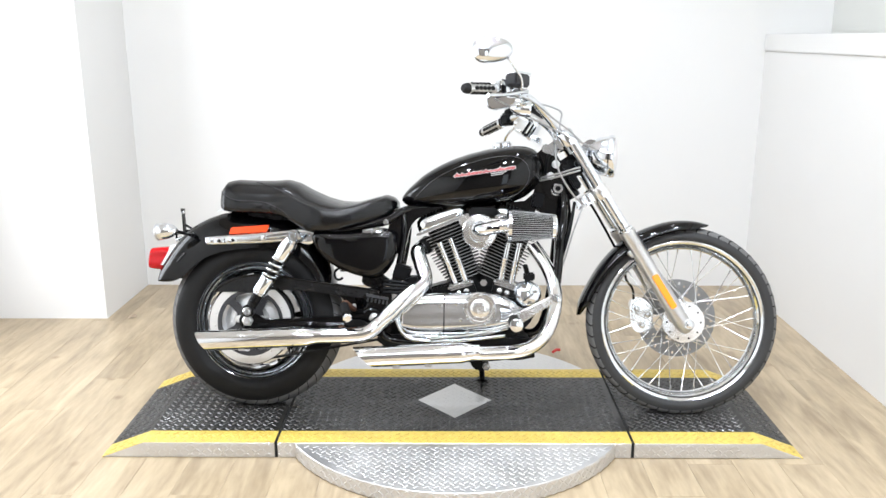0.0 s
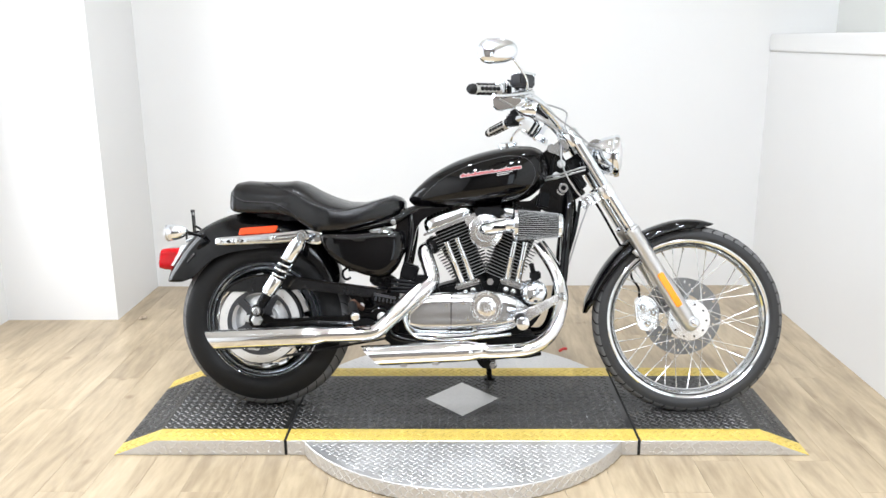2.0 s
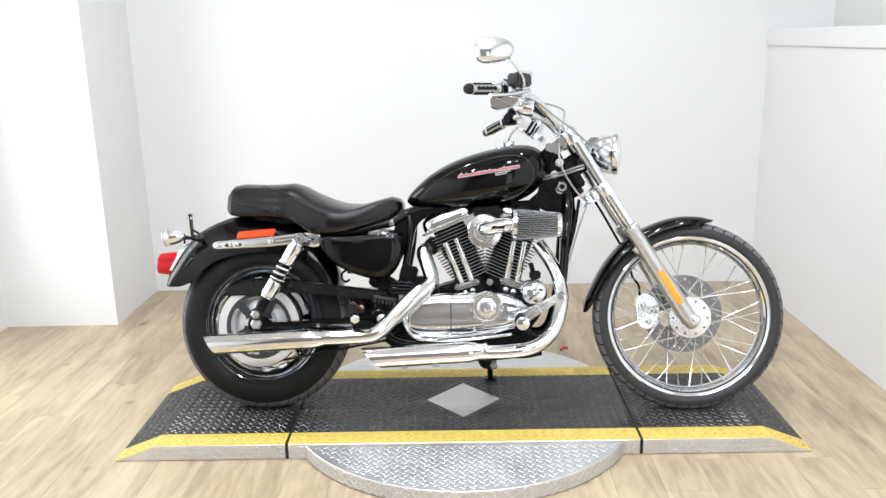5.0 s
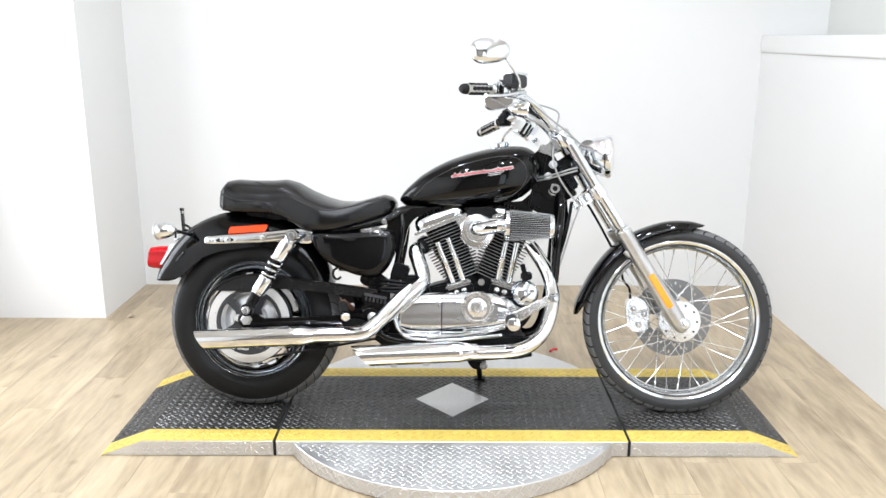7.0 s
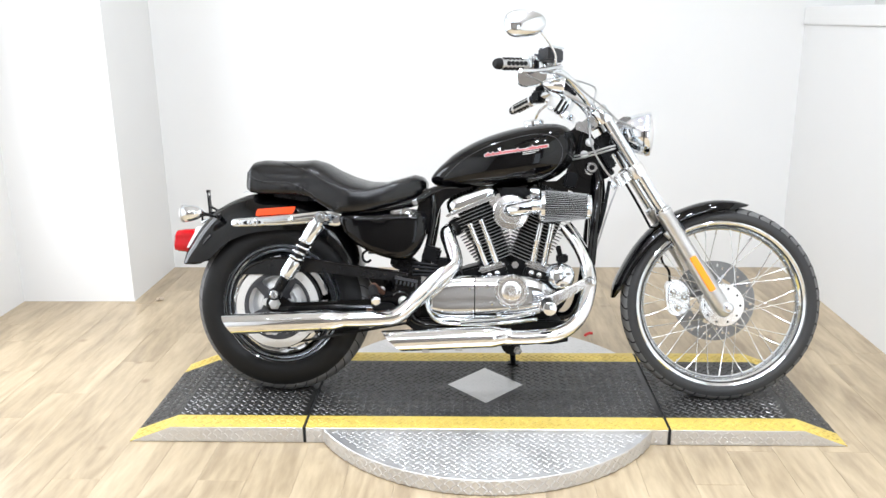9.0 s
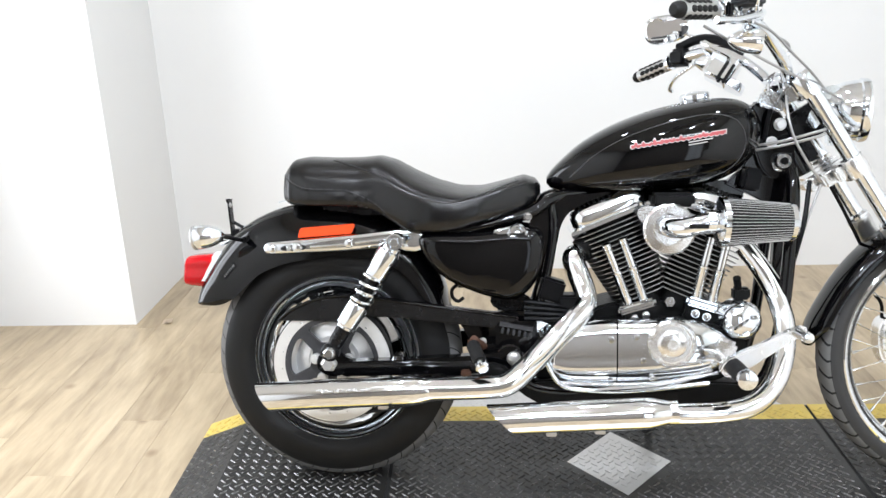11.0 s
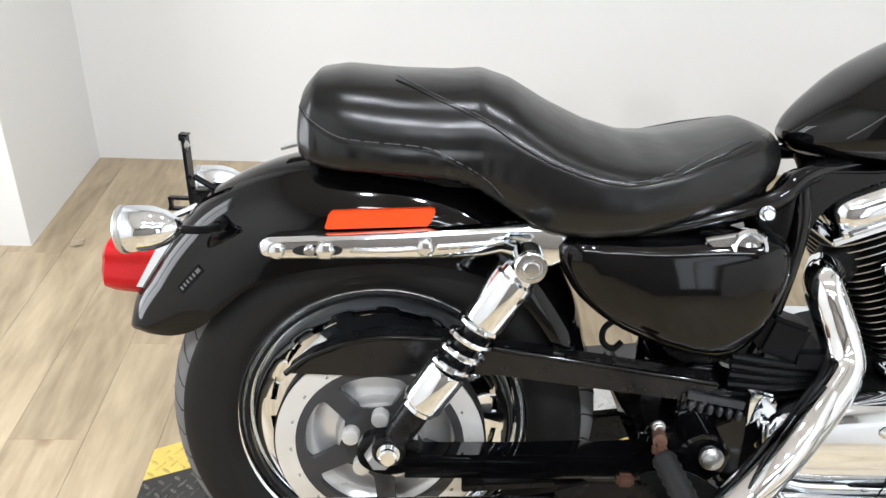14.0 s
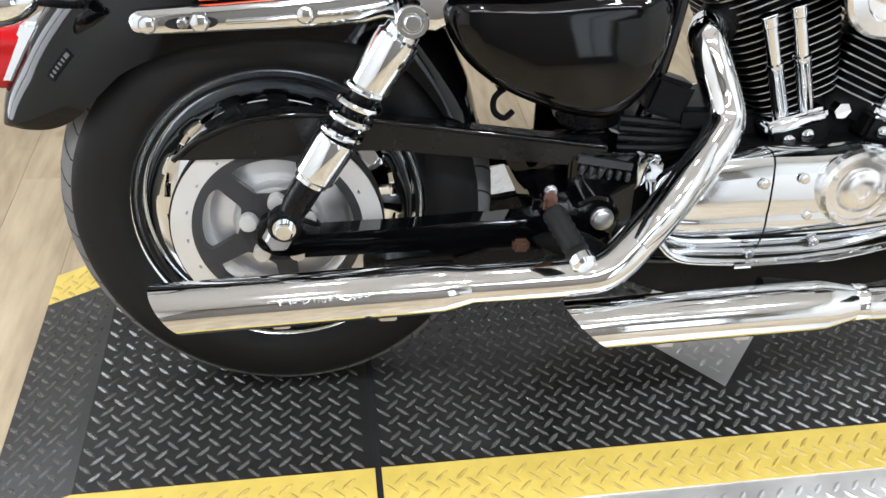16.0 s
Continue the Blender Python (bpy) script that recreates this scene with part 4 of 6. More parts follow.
plate(FR, smooth_outline([(0.325, 0.438), (0.42, 0.445), (0.51, 0.44), (0.51, 0.36), (0.42, 0.345), (0.368, 0.36), (0.338, 0.405)], 3), -0.085, -0.06, 0.004)
plate(FR, smooth_outline([(0.50, 0.650), (0.525, 0.700), (0.55, 0.728), (0.64, 0.734), (0.70, 0.738), (0.645, 0.716), (0.600, 0.690), (0.578, 0.655), (0.566, 0.60), (0.545, 0.585)], 3), -0.080, -0.05, 0.006)
plate(FR, [(1.02, 0.79), (1.06, 0.93), (1.15, 0.80), (1.158, 0.72), (1.140, 0.60), (1.125, 0.50), (1.098, 0.50), (1.102, 0.62), (1.090, 0.70), (1.03, 0.73), (0.98, 0.755)], -0.015, 0.015, 0.004)
plate(FR, [(0.60, 0.70), (0.62, 0.745), (0.80, 0.752), (1.03, 0.765), (1.03, 0.715), (0.95, 0.695), (0.75, 0.70), (0.68, 0.69)], 0.0, 0.04, 0.004)
cyl(FR, (1.06, 0, 0.945), (1.165, 0, 0.775), 0.031, seg=24, bevel=0.004)
plate(FR, smooth_outline([(1.03, 0.93), (1.08, 0.94), (1.13, 0.86), (1.14, 0.80), (1.10, 0.765), (1.055, 0.80)]), -0.034, 0.034, 0.004)
frame_ob = part("frame", FR, BLACK, bike, "gloss black steel frame")
for u, w, r, mt in ((1.098, 0.895, 0.012, ALU), (1.080, 0.853, 0.011, ALU), (0.498, 0.683, 0.008, CHROME), (1.10, 0.80, 0.014, CHROME)):
    bm = bmesh.new()
    bolt(bm, (u, -0.042 if u > 1 else -0.118, w), SIDE, r, 0.010, False)
    part("frame_bolt", bm, mt, frame_ob)
bm = bmesh.new()
box(bm, (1.035, -0.035, 0.765), (0.042, 0.04, 0.055), Matrix.Rotation(0.2, 3, "Y"), bevel=0.006)
part("ignition_coil", bm, PLASTIC, bike, "black plastic ignition coil")
bm = bmesh.new()
lathe(bm, [(0, 0.03), (0.017, 0.03), (0.021, 0.024), (0.022, 0), (0, 0)], (1.105, -0.03, 0.808), SIDE, 24)
part("ignition_switch", bm, CHROME, bike, "chrome ignition switch")
bm = bmesh.new()
lathe(bm, [(0, 0.031), (0.009, 0.031), (0.009, 0.0345), (0, 0.035)], (1.105, -0.03, 0.808), SIDE, 16)
part("keyhole", bm, PLASTIC, bike)

# --- oil tank / side cover
bm = bmesh.new()
out = smooth_outline([(0.240, 0.642), (0.36, 0.646), (0.49, 0.655), (0.534, 0.640), (0.535, 0.578), (0.514, 0.522), (0.474, 0.486), (0.42, 0.487), (0.355, 0.507), (0.295, 0.538), (0.25, 0.585)], 4)
rings = []
cu, cw = 0.39, 0.585
for k, v in ((0.94, -0.05), (1.0, -0.10), (0.99, -0.125), (0.95, -0.140), (0.86, -0.148), (0.70, -0.152)):
    rings.append([V(cu + (u - cu) * k, v, cw + (w - cw) * k) for u, w in out])
loft(bm, rings)
oil = part("oil_tank", bm, BLACK, bike, "gloss black side-mounted oil tank", smooth=50)
bm = bmesh.new()
lathe(bm, [(0, 0.0), (0.024, 0.0), (0.0255, 0.016), (0.022, 0.021), (0.018, 0.021), (0.016, 0.015), (0.011, 0.014), (0.009, 0.019), (0, 0.020)], (0.473, -0.128, 0.641), (0.02, -1, 0.12), 32)
plate(bm, smooth_outline([(0.414, 0.650), (0.445, 0.660), (0.475, 0.664), (0.490, 0.648), (0.472, 0.622), (0.448, 0.628)]), -0.130, -0.146, 0.006, 3)
part("filler_cap", bm, CHROME, oil, "chrome oil filler cap")
bm = bmesh.new()
plate(bm, smooth_outline([(0.26, 0.645), (0.50, 0.655), (0.54, 0.60), (0.46, 0.50), (0.33, 0.53)]), 0.05, 0.14, 0.01)
part("side_cover", bm, BLACK, bike, "gloss black left side cover")
bm = bmesh.new()
box(bm, (0.40, 0, 0.58), (0.17, 0.12, 0.16), bevel=0.01)
part("battery", bm, PLASTIC, bike, "black battery under the seat")
bm = bmesh.new()
box(bm, (0.555, -0.09, 0.505), (0.06, 0.05, 0.055), Matrix.Rotation(0.3, 3, "Y"), bevel=0.006)
box(bm, (0.595, -0.085, 0.475), (0.05, 0.06, 0.035), bevel=0.006)
wiring = part("wiring_block", bm, PLASTIC, bike, "black connectors behind the engine")
for k in range(4):
    bm = bmesh.new()
    tube(bm, [(0.49, -0.105, 0.475 - 0.014 * k), (0.55, -0.112, 0.470 - 0.012 * k), (0.61, -0.10, 0.458 - 0.008 * k)], 0.006, 8, 4)
    part("hose", bm, PLASTIC, wiring)
bm = bmesh.new()
tube(bm, [(0.352, -0.09, 0.520), (0.332, -0.092, 0.517), (0.314, -0.095, 0.504), (0.314, -0.095, 0.484), (0.328, -0.095, 0.474), (0.341, -0.09, 0.482)], 0.0045, 8, 5)
part("drain_hose", bm, PLASTIC, bike)

bm = bmesh.new()
plate(bm, smooth_outline([(0.27, 0.275), (0.35, 0.29), (0.43, 0.30), (0.43, 0.265), (0.36, 0.235), (0.28, 0.225)], 3), 0.04, 0.06, 0.004)
part("cross_brace", bm, SATIN, swing, "black swing arm cross brace")
bm = bmesh.new()
plate(bm, smooth_outline([(0.405, 0.475), (0.43, 0.500), (0.47, 0.498), (0.51, 0.47), (0.48, 0.445), (0.425, 0.450)], 3), -0.075, -0.05, 0.004)
part("tank_bracket", bm, SATIN, bike, "black oil tank bracket")
# --- engine
CRANK = V(0.828, 0, 0.36)
bm = bmesh.new()
plate(bm, smooth_outline([(0.60, 0.40), (0.62, 0.30), (0.70, 0.268), (0.85, 0.270), (0.96, 0.29), (1.02, 0.35), (1.01, 0.43), (0.95, 0.465), (0.84, 0.475), (0.72, 0.465), (0.64, 0.44)]), -0.045, 0.12, 0.008)
plate(bm, smooth_outline([(0.60, 0.39), (0.62, 0.30), (0.70, 0.268), (0.85, 0.270), (0.96, 0.29), (1.02, 0.35), (1.00, 0.40), (0.93, 0.422), (0.84, 0.430), (0.72, 0.428), (0.64, 0.42)]), -0.115, -0.035, 0.008)
plate(bm, smooth_outline([(0.50, 0.42), (0.51, 0.29), (0.60, 0.275), (0.66, 0.30), (0.66, 0.44), (0.58, 0.46)]), -0.095, 0.12, 0.008)
engine = part("engine", bm, CAST, bike, "black crankcase of a chrome-dressed V-twin engine")
bm = bmesh.new()
plate(bm, smooth_outline([(0.48, 0.38), (0.50, 0.30), (0.60, 0.275), (0.85, 0.27), (1.0, 0.29), (1.05, 0.36), (1.0, 0.43), (0.80, 0.44), (0.55, 0.43)]), 0.12, 0.19, 0.015, 3)
part("primary_cover", bm, CHROME, engine, "chrome primary cover")


def cylinder(front):
    s = 1 if front else -1
    ax = V(s * math.sin(math.radians(22.5)), 0, math.cos(math.radians(22.5)))
    e1 = V(ax.z, 0, -ax.x)
    rot = Matrix((e1, V(0, 1, 0), ax)).transposed()
    at = lambda x, v, h: CRANK + e1 * x + V(0, v, 0) + ax * h
    b = bmesh.new()
    lathe(b, [(0, 0.10), (0.056, 0.10), (0.058, 0.22), (0.066, 0.24), (0.066, 0.335), (0, 0.335)], CRANK, ax, 32)
    root = part("front_cylinder" if front else "rear_cylinder", b, CAST, engine, "finned black cylinder with polished fin edges")
    n = 17
    for k in range(n):
        h = 0.133 + 0.0118 * k
        t = k / (n - 1)
        hx, hv = 0.064 + 0.036 * t ** 0.8, 0.082 + 0.010 * t
        f = bmesh.new()
        ring = []
        for a in np.linspace(0, 2 * math.pi, 36, endpoint=False):
            ca, sa = math.cos(a), math.sin(a)
            ring.append((hx * math.copysign(abs(ca) ** 0.45, ca), (hv if sa > 0 else hv - 0.017) * math.copysign(abs(sa) ** 0.45, sa)))
        lo = [f.verts.new(at(x, v, h)) for x, v in ring]
        hi = [f.verts.new(at(x, v, h + 0.0021)) for x, v in ring]
        f.faces.new(lo)
        f.faces.new(hi[::-1])
        for i in range(36):
            f.faces.new((lo[i], lo[(i + 1) % 36], hi[(i + 1) % 36], hi[i])).material_index = 1
        part("fin", f, [CAST, FIN_EDGE], root, smooth=30)
    b = bmesh.new()
    box(b, at(0, 0, 0.341), (0.204, 0.182, 0.010), rot, 0.003, 2)
    rk = part("rocker_cover", b, CHROME, root, "chrome rocker cover")
    b = bmesh.new()
    rings = []
    for h, hx, hv in ((0.344, 0.092, 0.080), (0.352, 0.095, 0.083), (0.372, 0.094, 0.082), (0.385, 0.089, 0.076), (0.394, 0.078, 0.064), (0.399, 0.060, 0.046), (0.400, 0.02, 0.015)):
        rings.append([at(hx * math.copysign(abs(math.cos(a)) ** 0.35, math.cos(a)) - 0.003 * s, hv * math.copysign(abs(math.sin(a)) ** 0.35, math.sin(a)), h) for a in np.linspace(0, 2 * math.pi, 48, endpoint=False)])
    loft(b, rings)
    part("rocker_lid", b, POLISHED, rk)
    for x in (-0.08, 0.08):
        b = bmesh.new()
        bolt(b, at(x, -0.086, 0.345), ax, 0.006, 0.006)
        part("rocker_bolt", b, CHROME_WORN, rk)
    for k in range(7):
        b = bmesh.new()
        box(b, at(-0.058 + 0.0125 * k, -0.050, 0.3975), (0.0055, 0.034, 0.010), rot, 0.0015, 1)
        part("rocker_rib", b, CAST, rk)
    return root


rear_cyl = cylinder(False)
front_cyl = cylinder(True)
for lo, hi in (((0.745, 0.462), (0.686, 0.613)), ((0.782, 0.470), (0.725, 0.628)), ((0.904, 0.474), (0.934, 0.630)), ((0.944, 0.470), (0.970, 0.614))):
    bm = bmesh.new()
    a, b = V(lo[0], -0.070, lo[1]), V(hi[0], -0.086, hi[1])
    d = (b - a).normalized()
    h = (b - a).length
    lathe(bm, [(0, 0), (0.012, 0), (0.012, h * 0.50), (0.013, h * 0.51), (0.013, h * 0.55), (0.010, h * 0.56), (0.010, h * 0.9), (0.0115, h * 0.91), (0.0115, h), (0, h)], a, d, 20)
    part("pushrod_tube", bm, CHROME, engine)
for (u0, w0), (u1, w1) in (((0.718, 0.447), (0.808, 0.474)), ((0.880, 0.477), (0.964, 0.452))):
    ang = math.atan2(w1 - w0, u1 - u0)
    r3 = Matrix.Rotation(-ang, 3, "Y")
    c = V((u0 + u1) / 2, -0.068, (w0 + w1) / 2)
    bm = bmesh.new()
    box(bm, c, (math.hypot(u1 - u0, w1 - w0), 0.046, 0.022), r3, 0.007, 3)
    blk = part("lifter_base", bm, CHROME, engine, "chrome lifter cover")
    bm = bmesh.new()
    box(bm, c + r3 @ V(0.004, 0.01, -0.026), (0.088, 0.05, 0.042), r3, 0.006)
    part("lifter_block", bm, CAST, engine, "black lifter block")
    for k in (-0.014, 0.014):
        bm = bmesh.new()
        bolt(bm, c + r3 @ V(k, -0.018, -0.026), SIDE, 0.008, 0.005, False)
        part("lifter_bolt", bm, CHROME, blk)
bm = bmesh.new()
cyl(bm, (0.845, -0.04, 0.468), (0.845, -0.062, 0.468), 0.013, seg=6)
part("plug", bm, CHROME, engine)

# cam cover and sprocket cover: long rolled shells that meet at one seam
roll = ((0.0, -0.112), (0.0, -0.134), (0.025, -0.144), (0.08, -0.1500), (0.20, -0.1545), (0.34, -0.1575), (0.47, -0.1590), (0.53, -0.1580), (0.57, -0.1592), (0.66, -0.1600), (0.76, -0.1575), (0.86, -0.1500), (0.94, -0.1390), (1.0, -0.1200), (1.0, -0.110))


def shell(stations):
    """stations: u, top, bottom, share of the full depth."""
    b = bmesh.new()
    rings = []
    for p in spline([V(u, t, lo) for u, t, lo, _ in stations], 5):
        depth = float(np.interp(p.x, [q[0] for q in stations], [q[3] for q in stations]))
        rings.append([V(p.x, -0.110 + (v + 0.110) * depth, p.y + (p.z - p.y) * k) for k, v in roll])
    return loft(b, rings)


bm = shell(((0.7095, 0.434, 0.270, 1.0), (0.75, 0.434, 0.272, 1.0), (0.80, 0.436, 0.276, 1.0), (0.85, 0.440, 0.282, 1.0), (0.90, 0.430, 0.294, 1.0), (0.94, 0.416, 0.312, 0.93), (0.962, 0.400, 0.330, 0.78), (0.975, 0.384, 0.348, 0.55)))
cam_cover = part("cam_cover", bm, POLISHED, engine, "mirror-polished chrome cam cover", smooth=30)
bm = bmesh.new()
tube(bm, [(0.57, -0.150, 0.286), (0.71, -0.152, 0.284), (0.83, -0.152, 0.292), (0.93, -0.150, 0.318)], 0.006, 10, 4)
part("cover_rib", bm, CHROME, cam_cover)
bm = bmesh.new()
lathe(bm, [(0.057, 0.0), (0.057, 0.014), (0.052, 0.020), (0.046, 0.020), (0.044, 0.016), (0.034, 0.016), (0.032, 0.022), (0.026, 0.025), (0.010, 0.025), (0.009, 0.022), (0, 0.022)], (0.833, -0.152, 0.387), SIDE, 48)
timer = part("timer_cover", bm, PEARL, engine, "round chrome timer cover")
for k in range(5):
    a = math.radians(72 * k + 10)
    bm = bmesh.new()
    bolt(bm, (0.833 + 0.049 * math.cos(a), -0.172, 0.387 + 0.049 * math.sin(a)), SIDE, 0.0035, 0.003)
    part("cover_screw", bm, ALU, timer)
for u, w in ((0.694, 0.395), (0.694, 0.284), (0.752, 0.402), (0.768, 0.345), (0.896, 0.345), (0.93, 0.340), (0.79, 0.302)):
    bm = bmesh.new()
    bolt(bm, (u, -0.158, w), SIDE, 0.0065, 0.005, False)
    part("cover_screw", bm, CHROME_WORN, cam_cover)
bm = shell(((0.535, 0.364, 0.330, 0.5), (0.545, 0.395, 0.306, 0.8), (0.560, 0.412, 0.287, 0.95), (0.60, 0.424, 0.272, 1.0), (0.65, 0.431, 0.269, 1.0), (0.7065, 0.434, 0.270, 1.0)))
spr = part("sprocket_cover", bm, POLISHED, engine, "polished chrome sprocket cover", smooth=30)
bm = bmesh.new()
plate(bm, [(0.516, 0.432), (0.560, 0.418), (0.552, 0.388), (0.522, 0.366)], -0.085, -0.112, 0.004)
part("cover_wing", bm, CHROME, spr)
bm = bmesh.new()
tube(bm, [(0.532, -0.15, 0.40), (0.545, -0.156, 0.33), (0.575, -0.158, 0.285), (0.63, -0.158, 0.272), (0.75, -0.158, 0.272), (0.92, -0.158, 0.292)], 0.006, 10, 5)
part("cover_flange", bm, CHROME, spr)

# filter canister on the crankcase nose
bm = bmesh.new()
lathe(bm, [(0, 0.07), (0.030, 0.068), (0.042, 0.060), (0.047, 0.045), (0.048, 0.0), (0, 0.0)], (0.995, -0.075, 0.432), (0.15, -1, 0.05), 36)
can = part("oil_filter", bm, CHROME, engine, "round chrome oil filter")
for k in range(4):
    a = math.radians(90 * k + 20)
    bm = bmesh.new()
    box(bm, V(0.995 + 0.03 * math.cos(a), -0.143, 0.436 + 0.03 * math.sin(a)), (0.016, 0.008, 0.010), bevel=0.002)
    part("filter_lug", bm, CHROME, can)
bm = bmesh.new()
box(bm, (1.005, -0.09, 0.495), (0.04, 0.03, 0.03), bevel=0.005)
cyl(bm, (1.0, -0.09, 0.50), (0.99, -0.11, 0.535), 0.009)
part("pressure_switch", bm, CAST, engine, "black oil pressure switch")
bm = bmesh.new()
box(bm, (0.955, -0.13, 0.372), (0.055, 0.05, 0.05), Matrix.Rotation(0.4, 3, "Y"), bevel=0.008)
part("oil_pump", bm, PEARL, engine, "polished oil pump housing")

# carburettor side: polished disc, elbow, cone filter
bm = bmesh.new()
lathe(bm, [(0, 0.012), (0.034, 0.012), (0.038, 0.016), (0.056, 0.014), (0.061, 0.009), (0.061, 0.0), (0, 0.0)], (0.828, -0.120, 0.652), SIDE, 48)
plate(bm, smooth_outline([(0.755, 0.695), (0.775, 0.708), (0.81, 0.70), (0.84, 0.68), (0.80, 0.62), (0.785, 0.65), (0.76, 0.675)], 3), -0.118, -0.128, 0.003)
intake = part("intake_plate", bm, PEARL, engine, "polished round intake plate")
bm = bmesh.new()
box(bm, (0.83, -0.03, 0.655), (0.08, 0.17, 0.07), bevel=0.012)
box(bm, (0.84, -0.08, 0.72), (0.10, 0.06, 0.035), bevel=0.008)
part("carburettor", bm, CAST, engine, "dark carburettor body")
bm = bmesh.new()
tube(bm, [(0.822, -0.125, 0.660), (0.822, -0.155, 0.660), (0.828, -0.182, 0.660), (0.848, -0.200, 0.662), (0.880, -0.204, 0.670), (0.908, -0.204, 0.675)], 0.0225, 24, 6)
part("intake_elbow", bm, CHROME, intake, "chrome intake elbow")
bm = bmesh.new()
box(bm, (0.875, -0.226, 0.668), (0.042, 0.004, 0.010), bevel=0.001)
part("elbow_badge", bm, CAST, intake)
bm = bmesh.new()
FA = V(1, 0.04, -0.01)
FO = V(0.896, -0.204, 0.676)
lathe(bm, [(0.0, 0), (0.0275, 0), (0.0275, 0.016), (0.0245, 0.018), (0.0245, 0.022), (0.046, 0.024), (0.0570, 0.028), (0.0570, 0.040), (0, 0.040)], FO, FA, 40)
part("filter_collar", bm, CHROME, intake, "chrome filter clamp ring")
bm = bmesh.new()
lathe(bm, [(0, 0.178), (0.0430, 0.178), (0.0430, 0.188), (0.039, 0.193), (0.0, 0.196)], FO, FA, 40)
part("filter_cap", bm, CHROME, intake, "chrome filter end cap")
bm = bmesh.new()
lathe(bm, [(0, 0.039), (0.0560, 0.039), (0.0415, 0.179), (0, 0.179)], FO, FA, 88, wave=lambda i: 1.0 if i % 2 else 0.87)
part("cone_filter", bm, FILTER, intake, "pleated dark cone air filter", smooth=0)
bm = bmesh.new()
for k in range(44):
    a = 2 * math.pi * (2 * k + 1) / 88
    q = rot_to(FA)
    tube(bm, [FO + q @ V(0.0560 * math.cos(a), 0.0534 * math.sin(a), 0.041), FO + q @ V(0.0415 * math.cos(a), 0.0415 * math.sin(a), 0.178)], 0.0008, 4, 1, caps=False)
part("filter_mesh", bm, ALU, intake, "fine wire over the pleats", kind="stuff")


# --- exhaust
def muffler(rear, front, r, cut, label):
    rear, front = Vector(rear), Vector(front)
    d = (front - rear).normalized()
    b = bmesh.new()
    q = rot_to(d)
    L = (front - rear).length
    seg = 40
    rings = []
    for rr, h in ((r - 0.0025, 0.02), (r - 0.0025, 0.0), (r, 0.0), (r, 0.06), (r, L * 0.9), (r, L), (r * 0.93, L + 0.016), (r * 0.76, L + 0.042), (r * 0.72, L + 0.048), (r * 0.74, L + 0.049), (r * 0.74, L + 0.066)):
        ring = []
        for i in range(seg):
            a = 2 * math.pi * i / seg
            p = q @ V(rr * math.cos(a), rr * math.sin(a), 0)
            hh = h + (cut * (-p.z / r) * (1 if h < 0.03 else 0))
            ring.append(rear + p + d * hh)
        rings.append(ring)
    loft(b, rings, caps=False)
    root = part("muffler", b, PIPE, bike, label)
    b = bmesh.new()
    lathe(b, [(0, 0.07), (r - 0.004, 0.06), (r - 0.004, L * 0.9)], rear, d, 24)
    part("muffler_core", b, CAST, root)
    return root


m1 = muffler((-0.122, -0.238, 0.269), (0.232, -0.236, 0.289), 0.0348, 0.020, "long slash-cut chrome rear muffler")
bm = bmesh.new()
script = random.Random(5)
for k in range(3):
    path = []
    for j in range(15 + 6 * k):
        u = 0.008 + 0.043 * k + 0.0026 * j - 0.004 * k * (k > 1)
        a = math.radians(26 + script.uniform(-7, 7))
        path.append((u, -0.2375 - 0.0352 * math.cos(a), 0.2765 + 0.0565 * u + 0.0352 * math.sin(a)))
    tube(bm, path[:21], 0.0010, 5, 1)
part("muffler_emblem", bm, ALU, m1, "etched script emblem, plain ragged strokes")
m2 = muffler((0.437, -0.238, 0.223), (0.768, -0.240, 0.243), 0.0358, 0.034, "slash-cut chrome front muffler")
for m, uu, vv, ww in ((m1, 0.02, -0.236, 0.243), (m1, 0.16, -0.236, 0.250), (m2, 0.55, -0.238, 0.192), (m2, 0.66, -0.24, 0.200)):
    bm = bmesh.new()
    box(bm, (uu, vv, ww), (0.024, 0.024, 0.010), bevel=0.002)
    part("muffler_tab", bm, ALU, m)
bm = bmesh.new()
tube(bm, [(0.622, -0.050, 0.590), (0.609, -0.076, 0.576), (0.620, -0.092, 0.542), (0.633, -0.105, 0.506), (0.637, -0.121, 0.475), (0.617, -0.145, 0.450), (0.556, -0.191, 0.398), (0.496, -0.222, 0.343), (0.455, -0.236, 0.310), (0.410, -0.236, 0.299), (0.26, -0.236, 0.292)], 0.0272, 28, 6)
rear_pipe = part("exhaust_pipe", bm, PIPE, bike, "chrome rear exhaust header pipe")
bm = bmesh.new()
cyl(bm, (0.624, -0.056, 0.588), (0.650, -0.030, 0.612), 0.0300, seg=28, bevel=0.006)
part("exhaust_flange", bm, CAST, rear_pipe, "black exhaust port clamp")
bm = bmesh.new()
tube(bm, [(0.600, -0.168, 0.460), (0.545, -0.212, 0.402), (0.492, -0.242, 0.350)], 0.0205, 16, 5, radii=[0.012, 0.0195, 0.0205, 0.0195, 0.012])
part("heat_shield", bm, PIPE, bike, "chrome heat shield on the header pipe")
bm = bmesh.new()
tube(bm, [(1.018, -0.06, 0.605), (1.050, -0.075, 0.560), (1.077, -0.09, 0.512), (1.092, -0.11, 0.465), (1.096, -0.135, 0.420), (1.084, -0.17, 0.360), (1.056, -0.20, 0.304), (1.005, -0.228, 0.264), (0.929, -0.238, 0.247), (0.78, -0.240, 0.240)], 0.0240, 20, 6)
part("exhaust_pipe", bm, PIPE, bike, "chrome front exhaust header pipe")
bm = bmesh.new()
